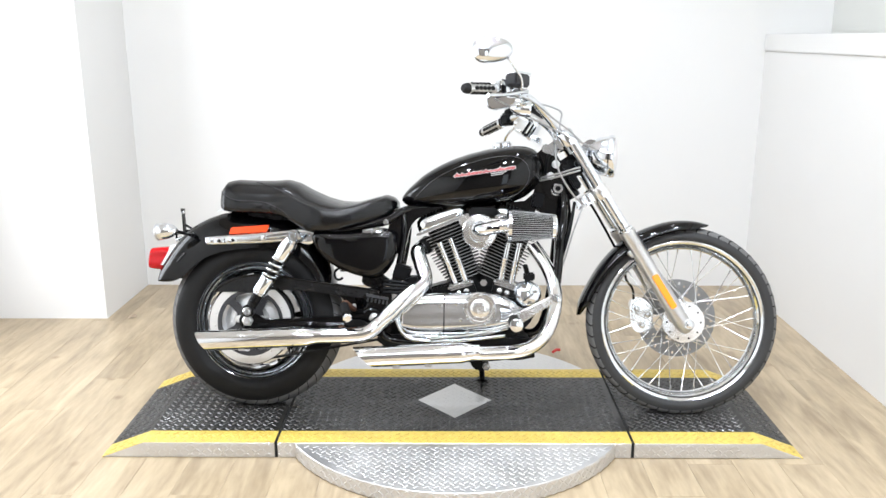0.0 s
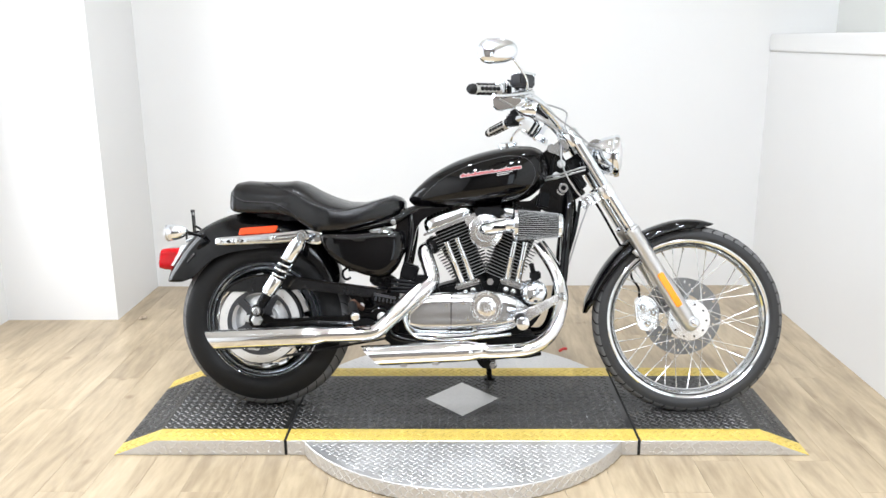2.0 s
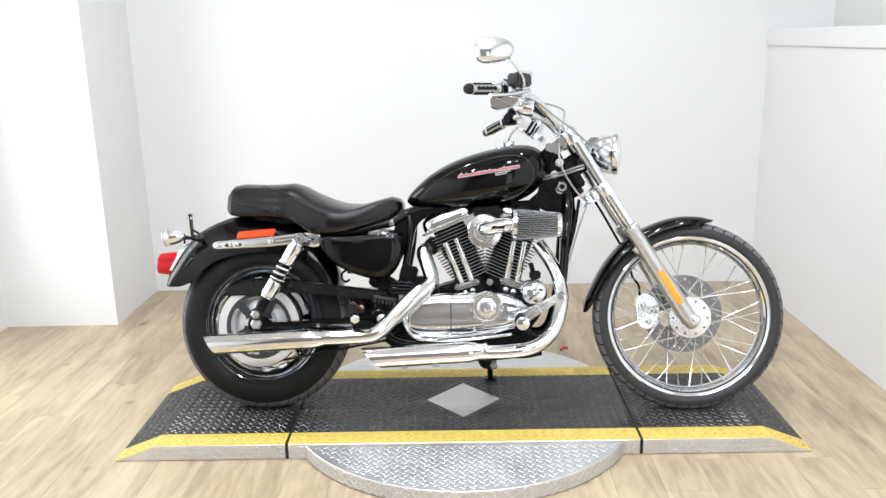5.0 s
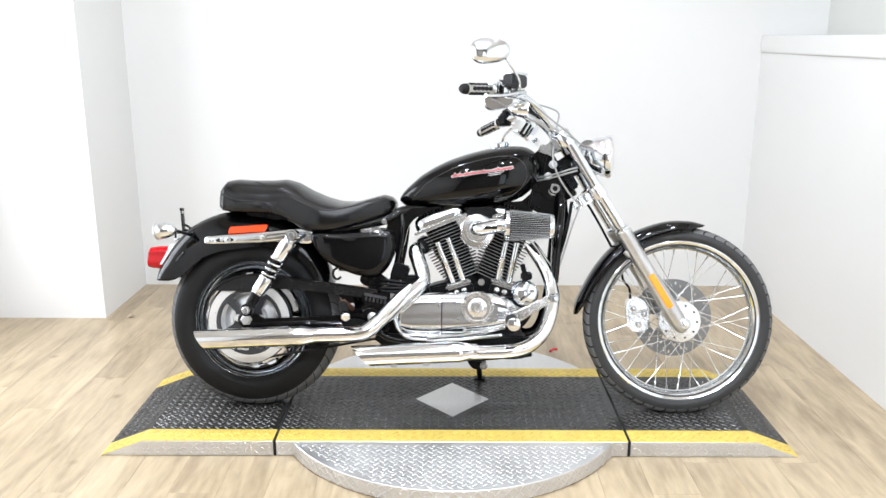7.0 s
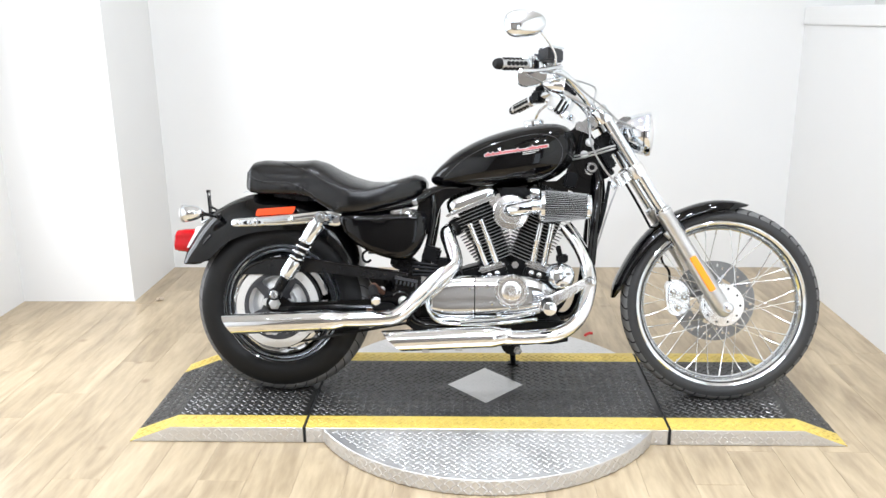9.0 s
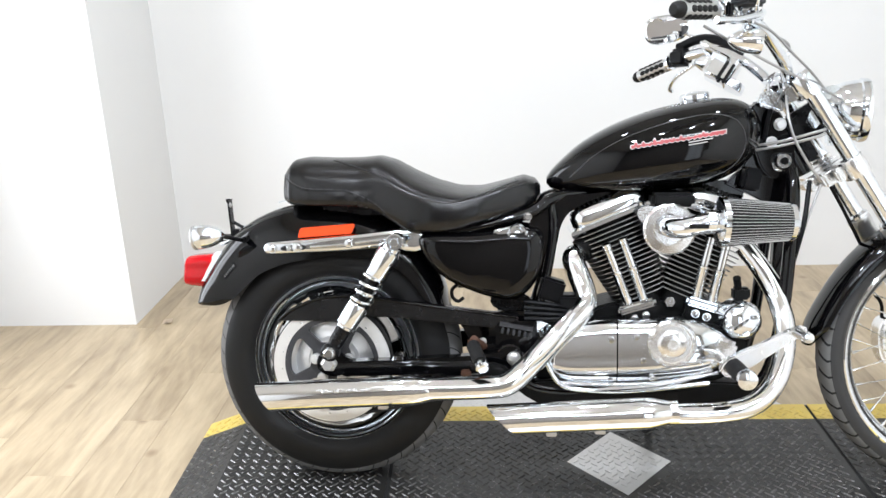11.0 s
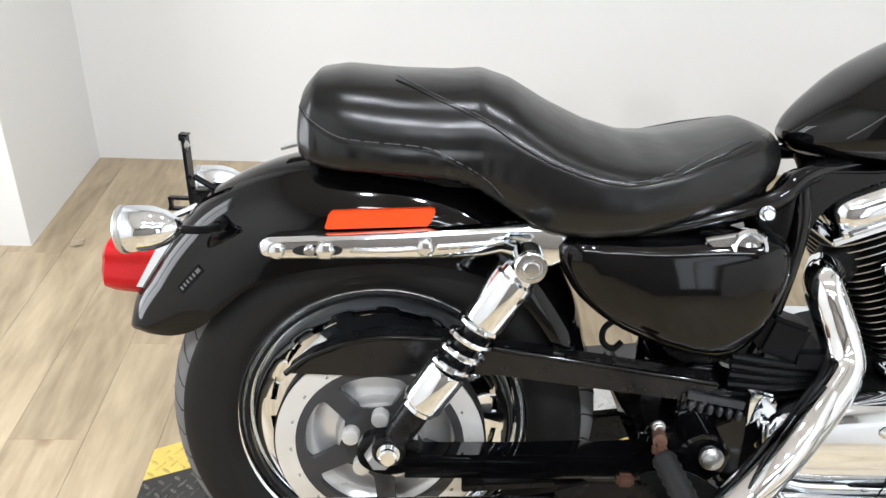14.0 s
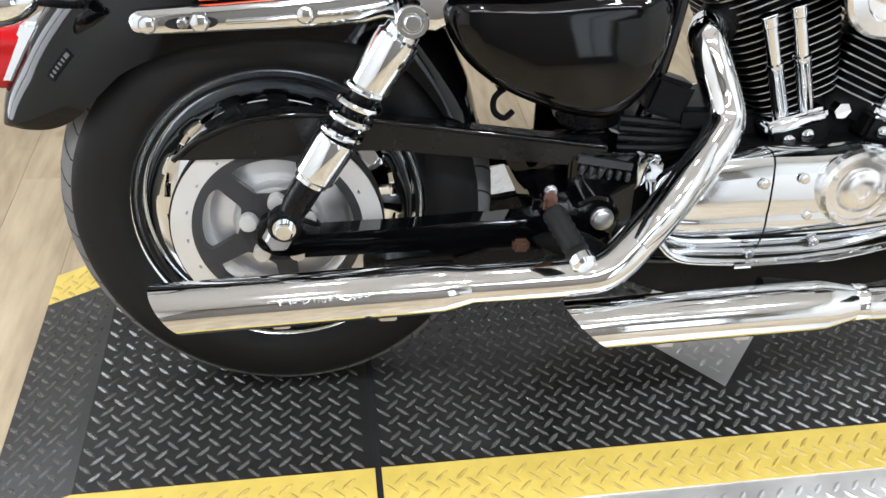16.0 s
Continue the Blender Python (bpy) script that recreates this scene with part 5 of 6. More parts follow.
plate(bm, smooth_outline([(0.36, 0.335), (0.42, 0.345), (0.47, 0.318), (0.50, 0.300), (0.49, 0.288), (0.45, 0.292), (0.40, 0.308)], 3), -0.185, -0.193, 0.002)
part("exhaust_bracket", bm, CAST, bike, "black exhaust hanger")
bm = bmesh.new()
tube(bm, [(0.70, -0.195, 0.252), (0.93, -0.19, 0.225), (1.02, -0.17, 0.232)], 0.012, 10, 4)
part("crossover_pipe", bm, CAST, bike, "dark lower frame rail")

# --- pegs, brake arm
bm = bmesh.new()
tube(bm, [(0.392, -0.150, 0.375), (0.372, -0.222, 0.408)], 0.009, 12, 1)
box(bm, (0.368, -0.236, 0.405), (0.018, 0.018, 0.018), bevel=0.005)
peg = part("passenger_peg", bm, RUST, bike, "passenger foot peg with a rusty hinge")
bm = bmesh.new()
d0, d1 = V(0.371, -0.244, 0.400), V(0.393, -0.312, 0.370)
n = (d1 - d0).normalized()
lathe(bm, [(0, 0)] + [(0.0140 + (0.002 if k % 2 else 0), 0.0062 * k) for k in range(12)] + [(0, 0.070)], d0, n, 20)
part("peg_rubber", bm, RUBBER, peg, "ribbed black rubber")
bm = bmesh.new()
lathe(bm, [(0, 0), (0.0155, 0), (0.0155, 0.010), (0.011, 0.014), (0, 0.0145)], d1, n, 20)
part("peg_cap", bm, CHROME, peg)
bm = bmesh.new()
box(bm, (0.350, -0.165, 0.312), (0.024, 0.018, 0.018), bevel=0.004)
part("bracket_bolt", bm, RUST, bike, "small rusty bracket bolt")
bm = bmesh.new()
plate(bm, smooth_outline([(0.920, 0.352), (0.937, 0.377), (1.00, 0.407), (1.085, 0.449), (1.100, 0.438), (1.03, 0.388), (0.965, 0.346), (0.937, 0.335)], 3), -0.242, -0.266, 0.007, 3)
tube(bm, [(0.945, -0.12, 0.355), (0.945, -0.26, 0.355)], 0.012, 12, 1)
arm = part("brake_arm", bm, PEARL, bike, "chrome rear brake pedal arm")
bm = bmesh.new()
lathe(bm, [(0, 0)] + [(0.0175 + (0.002 if k % 2 else 0), 0.009 * k) for k in range(10)] + [(0, 0.083)], (0.946, -0.270, 0.362), (0.06, -1, -0.06), 20)
part("peg_rubber", bm, RUBBER, arm, "ribbed black rubber rider peg")
bm = bmesh.new()
lathe(bm, [(0, 0), (0.021, 0), (0.022, 0.006), (0.021, 0.014), (0.010, 0.018), (0, 0.0185)], (0.951, -0.352, 0.357), (0.06, -1, -0.06), 24)
part("peg_cap", bm, CHROME, arm, "round chrome peg cap")
bm = bmesh.new()
lathe(bm, [(0, 0)] + [(0.011 + (0.0015 if k % 2 else 0), 0.008 * k) for k in range(9)] + [(0, 0.066)], (1.085, -0.255, 0.437), (0.05, -1, 0), 16)
part("pedal_pad", bm, CHROME_WORN, arm)
bm = bmesh.new()
tube(bm, [(0.93, -0.20, 0.33), (0.80, -0.20, 0.298), (0.66, -0.185, 0.28)], 0.005, 8, 3)
part("brake_rod", bm, CHROME, arm)
# side stand
bm = bmesh.new()
tube(bm, [(0.80, 0.11, 0.255), (0.835, 0.16, 0.16), (0.845, 0.235, 0.062)], 0.011, 12, 4)
box(bm, (0.845, 0.245, 0.058), (0.044, 0.034, 0.008), Matrix.Rotation(radians(12), 3, "X"), bevel=0.003)
stand = part("side_stand", bm, SATIN, bike, "black side stand swung out")
bm = bmesh.new()
plate(bm, smooth_outline([(0.80, 0.175), (0.86, 0.17), (0.865, 0.145), (0.82, 0.145)], 3), -0.02, 0.06, 0.003)
part("stand_bracket", bm, CAST, stand)
bm = bmesh.new()
bolt(bm, (0.858, -0.03, 0.158), SIDE, 0.012, 0.010)
part("stand_bolt", bm, CHROME, stand)
bm = bmesh.new()
box(bm, (0.76, 0, 0.262), (0.50, 0.20, 0.03), bevel=0.01)
part("sump", bm, CAST, engine)
for v0, v1 in ((-0.122, -0.104), (0.104, 0.122)):
    bm = bmesh.new()
    plate(bm, smooth_outline([(0.475, 0.28), (0.53, 0.222), (0.62, 0.192), (0.80, 0.190), (0.95, 0.205), (1.02, 0.24), (1.03, 0.28), (0.80, 0.285)], 3), v0, v1, 0.005)
    part("lower_frame_plate", bm, CAST, frame_ob, "black lower frame member")

# --- front wheel
FC = (1.559, 0.0, 0.336)
bm = bmesh.new()
lathe(bm, [(0, -0.062), (0.022, -0.062), (0.024, -0.058), (0.073, -0.054), (0.075, -0.050), (0.075, -0.044), (0.050, -0.040), (0.030, -0.030), (0.027, 0.03), (0.05, 0.04), (0.05, 0.048), (0, 0.05)], FC, (0, 1, 0), 40)
front_wheel = part("front_wheel", bm, PEARL, bike, "laced front wheel with polished hub")
for k in range(10):
    a = 2 * math.pi * k / 10
    bm = bmesh.new()
    lathe(bm, [(0.0, 0.0005), (0.0036, 0.0005), (0.0036, -0.002)], (FC[0] + 0.060 * math.cos(a), -0.0555, FC[2] + 0.060 * math.sin(a)), SIDE, 10)
    part("hub_hole", bm, CAST, front_wheel)
wheel_tyre(front_wheel, FC, 0.3405, 0.284, 0.046, "narrow black front tyre with slanted grooves", 50, 0.0052)
bm = bmesh.new()
lathe(bm, [(0.281, 0.030), (0.290, 0.032), (0.291, 0.036), (0.286, 0.038), (0.281, 0.036), (0.276, 0.030), (0.268, 0.022), (0.260, 0.012), (0.258, 0.0), (0.260, -0.012), (0.268, -0.022), (0.276, -0.030), (0.281, -0.036), (0.286, -0.038), (0.291, -0.036), (0.290, -0.032), (0.281, -0.030), (0.272, -0.012), (0.272, 0.012)], FC, (0, 1, 0), 120, closed=True)
part("rim", bm, CHROME, front_wheel, "chrome spoke rim")
t = bmesh.new()
lathe(t, [(0, 0), (0.0026, 0.0), (0.0026, 0.03), (0.0015, 0.05), (0.0015, 0.9), (0.0030, 0.91), (0.0032, 1.0), (0, 1.0)], (0, 0, 0), (0, 0, 1), 8)
spoke_mesh = finish(t, "spoke", CHROME_WORN, 40)
for k in range(40):
    a = 2 * math.pi * k / 40 + 0.04
    side = -1 if k % 2 else 1
    lean_a = (1.0 if (k // 2) % 2 else -1.0)
    p0 = V(FC[0] + 0.058 * math.cos(a + lean_a), side * 0.040, FC[2] + 0.058 * math.sin(a + lean_a))
    p1 = V(FC[0] + 0.262 * math.cos(a), side * 0.006, FC[2] + 0.262 * math.sin(a))
    o = new("spoke", spoke_mesh)
    o.parent = front_wheel
    o.matrix_basis = Matrix.Translation(p0) @ rot_to(p1 - p0).to_4x4() @ Matrix.Diagonal((1, 1, (p1 - p0).length, 1))
bm = bmesh.new()
polar_plate(bm, FC, 0.072, [0.085, 0.098, 0.106, 0.116, 0.124, 0.134, 0.144], 120, lambda b, i: (b == 1 and i % 10 == 2) or (b == 3 and i % 10 in (5,)) or (b == 5 and False) or (b == 4 and i % 10 == 8), 0.005)
polar_plate(bm, FC, 0.068, [0.03, 0.05, 0.086], 120, lambda b, i: b == 1 and i % 24 > 8, 0.005)
part("brake_disc", bm, DISC, front_wheel, "drilled steel brake disc")
bm = bmesh.new()
plate(bm, smooth_outline([(1.392, 0.395), (1.43, 0.41), (1.468, 0.375), (1.470, 0.32), (1.445, 0.285), (1.405, 0.29), (1.388, 0.34)], 4), 0.045, 0.105, 0.008)
cal = part("brake_caliper", bm, PEARL, bike, "polished front brake caliper")
for u, w in ((1.41, 0.37), (1.43, 0.31), (1.45, 0.35)):
    bm = bmesh.new()
    bolt(bm, (u, 0.043, w), SIDE, 0.012, 0.006, False)
    part("caliper_bolt", bm, CHROME_WORN, cal)
bm = bmesh.new()
tube(bm, [(1.405, 0.08, 0.385), (1.400, 0.075, 0.44), (1.375, 0.07, 0.475), (1.36, 0.05, 0.53), (1.31, 0.02, 0.62), (1.235, 0.0, 0.745), (1.20, -0.03, 0.775)], 0.0045, 8, 6)
part("brake_hose", bm, PLASTIC, bike, "black front brake hose")

# --- front fender
Tf = [(1.184, 0.352), (1.190, 0.395), (1.212, 0.447), (1.261, 0.533), (1.329, 0.611), (1.408, 0.661), (1.507, 0.694), (1.592, 0.697), (1.650, 0.684)]
Sf = [(1.196, 0.354), (1.226, 0.405), (1.252, 0.455), (1.300, 0.522), (1.362, 0.583), (1.430, 0.625), (1.510, 0.655), (1.586, 0.668), (1.638, 0.676)]
TT, SS = spline([(u, 0, w) for u, w in Tf], 5), spline([(u, 0, w) for u, w in Sf], 5)
bm = bmesh.new()
n = len(TT)
loft(bm, [arch(t, s, 0.060 * min(1, 0.45 + 0.8 * min(i, n - 1 - i) / 7), 18) for i, (t, s) in enumerate(zip(TT, SS))], closed=False)
bmesh.ops.recalc_face_normals(bm, faces=bm.faces)
bmesh.ops.solidify(bm, geom=list(bm.faces), thickness=0.003)
ff = part("front_fender", bm, BLACK, bike, "gloss black front fender", smooth=50)
for s in (-1, 1):
    bm = bmesh.new()
    plate(bm, [(1.345, 0.590), (1.40, 0.632), (1.425, 0.60), (1.425, 0.535), (1.405, 0.525)], s * 0.062, s * 0.068, 0.001)
    part("fender_bracket", bm, BLACK, ff)


# --- fork
def fork_leg(s):
    top, low = V(1.131, s * 0.098, 0.995), V(1.559, s * 0.098, 0.315)
    d = (low - top).normalized()
    L = (low - top).length
    b = bmesh.new()
    lathe(b, [(0, -0.004), (0.0195, -0.004), (0.0195, 0.50), (0, 0.50)], top, d, 28)
    root = part("fork_tube", b, CHROME, bike, "polished chrome fork tube")
    b = bmesh.new()
    lathe(b, [(0, 0.392), (0.024, 0.392), (0.029, 0.398), (0.029, 0.412), (0.0265, 0.420), (0.0265, 0.60), (0.0285, 0.66), (0.0285, 0.76), (0.024, 0.80), (0.014, 0.812), (0, 0.814)], top, d, 32)
    cyl(b, V(FC[0], s * 0.075, FC[2]), V(FC[0], s * 0.128, FC[2]), 0.020, seg=24, bevel=0.004)
    sl = part("fork_slider", b, ALU, root, "satin grey cast fork slider")
    b = bmesh.new()
    lathe(b, [(0.0, 0.382), (0.021, 0.382), (0.0275, 0.388), (0.0275, 0.394), (0, 0.394)], top, d, 28)
    part("dust_seal", b, CHROME, root)
    b = bmesh.new()
    lathe(b, [(0, -0.022), (0.016, -0.020), (0.0215, -0.012), (0.0225, 0.0), (0, 0.0)], top, d, 28)
    part("fork_cap", b, CHROME, root)
    b = bmesh.new()
    bolt(b, (FC[0], s * 0.129, FC[2]), (0, s, 0), 0.012, 0.008, False)
    part("axle_end", b, CHROME, root)
    b = bmesh.new()
    tube(b, [top + d * 0.47 + V(-0.03, 0, -0.01), top + d * 0.50 + V(-0.028, 0, 0)], 0.010, 10, 1)
    part("slider_lug", b, ALU, root)
    if s < 0:
        b = bmesh.new()
        c0, c1, e = top + d * 0.575, top + d * 0.710, V(-d.z, 0, d.x) * 0.0115
        plate(b, [((c0 + e).x, (c0 + e).z), ((c1 + e).x, (c1 + e).z), ((c1 - e).x, (c1 - e).z), ((c0 - e).x, (c0 - e).z)], -0.118, -0.1305, 0.003)
        part("fork_reflector", b, AMBER, root, "long amber side reflector")


fork_leg(-1)
fork_leg(1)
fd = V(0.431, 0, -0.68).normalized()
fr = rot_to(fd)
for h, w in ((0.018, 0.052), (0.238, 0.046)):
    bm = bmesh.new()
    for s in (-1, 1):
        lathe(bm, [(0.0196, -w / 2), (0.029, -w / 2), (0.030, -w / 2 + 0.003), (0.030, w / 2 - 0.003), (0.029, w / 2), (0.0196, w / 2)], V(1.122, s * 0.098, 0.995) + fd * h, fd, 28)
        box(bm, V(1.122, s * 0.05, 0.995) + fd * h + V(-0.018, 0, -0.012), (0.045, 0.09, w * 0.8), fr, 0.006)
        box(bm, V(1.122, s * 0.098, 0.995) + fd * h + fr @ V(0.0, 0.0, 0) + V(-0.030, 0, -0.018), (0.02, 0.02, w * 0.7), fr, 0.004)
    box(bm, V(1.122, 0, 0.995) + fd * h + V(-0.030, 0, -0.02), (0.06, 0.12, w * 0.8), fr, 0.01)
    part("triple_clamp", bm, CHROME if h < 0.1 else PEARL, bike, "polished fork clamp")
bm = bmesh.new()
box(bm, (1.175, 0, 0.90), (0.04, 0.09, 0.08), fr, 0.01)
box(bm, (1.150, -0.03, 0.86), (0.025, 0.03, 0.12), fr, 0.006)
part("fork_shroud", bm, SATIN, bike, "black wiring shroud between the fork legs")

# --- headlamp
bm = bmesh.new()
HL = V(1.309, 0.004, 0.927)
HA = V(-1, 0.20, 0.02)
lathe(bm, [(0.066, -0.004), (0.074, -0.004), (0.077, 0.002), (0.077, 0.014), (0.073, 0.018), (0.072, 0.030), (0.068, 0.052), (0.056, 0.080), (0.036, 0.100), (0.016, 0.109), (0, 0.111)], HL, HA, 56)
head = part("headlamp", bm, CHROME, bike, "bullet-shaped chrome headlamp")
bm = bmesh.new()
lathe(bm, [(0.067, 0.0), (0.06, -0.007), (0.04, -0.013), (0.02, -0.016), (0, -0.017)], HL, HA, 48)
part("lens", bm, MIRROR, head, "clear headlamp lens over its reflector")
bm = bmesh.new()
plate(bm, smooth_outline([(1.16, 0.90), (1.20, 0.975), (1.235, 0.985), (1.245, 0.965), (1.215, 0.93), (1.19, 0.88)], 3), -0.022, 0.022, 0.004)
box(bm, (1.235, 0, 0.868), (0.03, 0.03, 0.05), bevel=0.006)
part("headlamp_bracket", bm, CHROME, head)

# --- handlebar
BAR = pose(1.100, 0, 0, 0, 0, -3.5) @ pose(-1.09, 0, 0)


def bar(p):
    return BAR @ V(*p)


bm = bmesh.new()
pts = [(0.800, -0.435, 1.108), (0.875, -0.355, 1.118), (0.940, -0.285, 1.120), (0.998, -0.215, 1.102), (1.042, -0.160, 1.066), (1.076, -0.120, 1.030), (1.093, -0.085, 1.003), (1.094, -0.03, 0.997)]
pts += [(u, -v, w - 0.052 * max(0.0, (abs(v) - 0.20) / 0.235)) for u, v, w in pts[::-1]]
tube(bm, [bar(p) for p in pts], 0.0135, 16, 6)
hbar = part("handlebar", bm, CHROME, bike, "swept-back chrome handlebar")
for s in (-1, 1):
    bm = bmesh.new()
    tube(bm, [bar((1.105, s * 0.055, 0.965)), bar((1.094, s * 0.055, 1.005))], 0.019, 16, 1)
    box(bm, bar((1.094, s * 0.055, 1.002)), (0.046, 0.034, 0.040), fr, 0.006)
    part("riser", bm, CHROME, hbar, "chrome bar riser")


t = bmesh.new()
bmesh.ops.create_uvsphere(t, u_segments=10, v_segments=6, radius=1.0, matrix=Matrix.Diagonal((0.0032, 0.0072, 0.0095, 1)))
pad_mesh = finish(t, "grip_pad", RUBBER, 60)


def grip(s):
    drop = 0.0 if s < 0 else 1.0
    a, b_ = bar((0.796, s * 0.440, 1.107 - 0.053 * drop)), bar((0.880, s * 0.350, 1.118 - 0.033 * drop))
    d = (b_ - a).normalized()
    L = (b_ - a).length
    b = bmesh.new()
    lathe(b, [(0, 0.008), (0.0168, 0.008), (0.0175, 0.014), (0.0175, L), (0, L)], a, d, 24)
    root = part("grip", b, ALU, hbar, "grey handlebar grip with black oval rubber pads")
    q = rot_to(d)
    for k in range(6):
        an = 2 * math.pi * k / 6
        for j in range(5):
            o = new("grip_pad", pad_mesh)
            o.parent = root
            h = 0.026 + (j + 0.5 * (k % 2)) * (L - 0.03) / 5.4
            m = q.to_4x4() @ Matrix.Rotation(an, 4, "Z")
            o.matrix_basis = Matrix.Translation(a + q @ V(0.0172 * math.cos(an), 0.0172 * math.sin(an), h)) @ m
    b = bmesh.new()
    lathe(b, [(0, -0.012), (0.010, -0.011), (0.0150, -0.004), (0.0172, 0.006), (0.0172, 0.012), (0, 0.012)], a, d, 24)
    part("grip_plug", b, RUBBER, root, "black rubber grip end")
    b = bmesh.new()
    lathe(b, [(0.0185, L - 0.004), (0.022, L - 0.004), (0.022, L + 0.004), (0.016, L + 0.006)], a, d, 24, closed=True)
    part("grip_collar", b, CHROME, root)


grip(-1)
grip(1)
# controls on the right: switch housing, master cylinder, lever
br = Matrix.Rotation(radians(48), 3, "Z")
bm = bmesh.new()
box(bm, bar((0.905, -0.325, 1.126)), (0.050, 0.044, 0.050), br, 0.010, 3)
box(bm, bar((0.935, -0.292, 1.118)), (0.040, 0.040, 0.040), br, 0.010, 3)
sw = part("switch_housing", bm, CHROME, hbar, "chrome switch housing")
bm = bmesh.new()
box(bm, bar((0.912, -0.345, 1.118)), (0.02, 0.012, 0.03), br, 0.004)
box(bm, bar((0.895, -0.350, 1.095)), (0.016, 0.02, 0.012), br, 0.003)
part("switch_button", bm, PLASTIC, sw)
bm = bmesh.new()
box(bm, bar((0.955, -0.300, 1.152)), (0.074, 0.050, 0.042), br, 0.006, 2)
mc = part("master_cylinder", bm, PULLEY_SPOKE, hbar, "dark brake master cylinder")
bm = bmesh.new()
box(bm, bar((0.955, -0.300, 1.175)), (0.080, 0.054, 0.008), br, 0.003, 2)
part("reservoir_lid", bm, CHROME_WORN, mc)
bm = bmesh.new()
box(bm, bar((0.965, -0.290, 1.110)), (0.05, 0.04, 0.03), br, 0.008, 2)
part("clamp", bm, CHROME, mc)
bm = bmesh.new()
tube(bm, [bar((0.985, -0.300, 1.116)), bar((0.965, -0.355, 1.105)), bar((0.915, -0.420, 1.088)), bar((0.868, -0.462, 1.082))], 0.0055, 10, 5, radii=[0.009, 0.0055, 0.0055, 0.0065])
part("brake_lever", bm, CHROME, hbar, "chrome brake lever")
# front turn signals below the bar
for s in (-1, 1):
    c = bar((0.962, s * 0.235, 1.066))
    bm = bmesh.new()
    lathe(bm, [(0, -0.003), (0.022, 0.0), (0.027, -0.002), (0.028, 0.006), (0.026, 0.03), (0.020, 0.05), (0.008, 0.066), (0, 0.068)], c + V(0.035, 0, 0), (-1, 0, 0.1), 28)
    tube(bm, [c, bar((0.968, s * 0.235, 1.108))], 0.008, 10, 1)
    part("front_turn_signal", bm, CHROME, hbar, "chrome front turn signal")
# left: perch, clutch lever, switch box
bl = Matrix.Rotation(radians(-48), 3, "Z")
bm = bmesh.new()
box(bm, bar((0.905, 0.325, 1.096)), (0.055, 0.048, 0.050), bl, 0.010, 3)
part("switch_housing", bm, PLASTIC, hbar, "black left switch housing")
bm = bmesh.new()
bx = Matrix.Rotation(radians(32), 3, "Y") @ Matrix.Rotation(radians(-20), 3, "Z")
box(bm, bar((0.988, 0.150, 1.046)), (0.078, 0.070, 0.080), bx, 0.012, 3)
box(bm, bar((0.968, 0.130, 1.086)), (0.086, 0.076, 0.016), bx, 0.006, 3)
lathe(bm, [(0.036, -0.012), (0.040, 0.0), (0.040, 0.010), (0, 0.012)], bar((1.008, 0.150, 1.004)), bx @ V(0, 0, -1), 28)
sp = part("speedometer", bm, CHROME, hbar, "chrome speedometer housing")
bm = bmesh.new()
for k in range(1, 3):
    box(bm, bar((0.985, 0.110, 1.045)) + bx @ V(-0.018 + 0.018 * k, 0, -0.008), (0.008, 0.008, 0.055), bx, 0.002, 1)
part("housing_groove", bm, CAST, sp)
bm = bmesh.new()
tube(bm, [bar((0.985, 0.30, 1.108)), bar((0.955, 0.36, 1.085)), bar((0.905, 0.42, 1.050)), bar((0.890, 0.45, 1.020)), bar((0.900, 0.452, 1.010))], 0.006, 10, 5)
part("clutch_lever", bm, CHROME, hbar, "chrome clutch lever")
bm = bmesh.new()
tube(bm, [bar((0.90, 0.335, 1.125)), bar((0.95, 0.28, 1.140)), bar((1.0, 0.22, 1.125)), bar((1.04, 0.17, 1.09))], 0.013, 12, 5)
part("wiring_sleeve", bm, PLASTIC, hbar, "black sleeve over the bar wiring")


# --- mirrors
def mirror(c, stem, yaw, glass_side, label):
    rot = Matrix.Rotation(radians(yaw), 3, "Z") @ Matrix.Rotation(radians(-6), 3, "Y") @ Matrix.Rotation(radians(5 if glass_side < 0 else 0), 3, "X")
    b = bmesh.new()
    rings = []
    for k, dv in ((0.90, 0.006), (1.0, 0.002), (1.0, -0.004), (0.93, -0.014), (0.75, -0.022), (0.4, -0.027), (0.08, -0.0285)):
        ring = []
        for a in np.linspace(0, 2 * math.pi, 40, endpoint=False):
            ca, sa = math.cos(a), math.sin(a)
            x = 0.066 * math.copysign(abs(ca) ** 0.8, ca) * k
            z = 0.040 * math.copysign(abs(sa) ** 0.8, sa) * k * (1 - 0.16 * ca)
            ring.append(Vector(c) + rot @ V(x, dv * glass_side, z))
        rings.append(ring)
    loft(b, rings)
    root = part("mirror", b, CHROME, hbar, label)
    b = bmesh.new()
    ring = []
    for a in np.linspace(0, 2 * math.pi, 40, endpoint=False):
        ca, sa = math.cos(a), math.sin(a)
        ring.append((0.060 * math.copysign(abs(ca) ** 0.8, ca), 0.035 * math.copysign(abs(sa) ** 0.8, sa) * (1 - 0.16 * ca)))
    loft(b, [[Vector(c) + rot @ V(x * k, dv * glass_side, z * k) for x, z in ring] for k, dv in ((1, 0.005), (1, 0.0072), (0.98, 0.0078))])
    part("mirror_glass", b, MIRROR, root, smooth=0)
    b = bmesh.new()
    tube(b, stem, 0.0042, 10, 5)
    part("mirror_stem", b, CHROME, root)


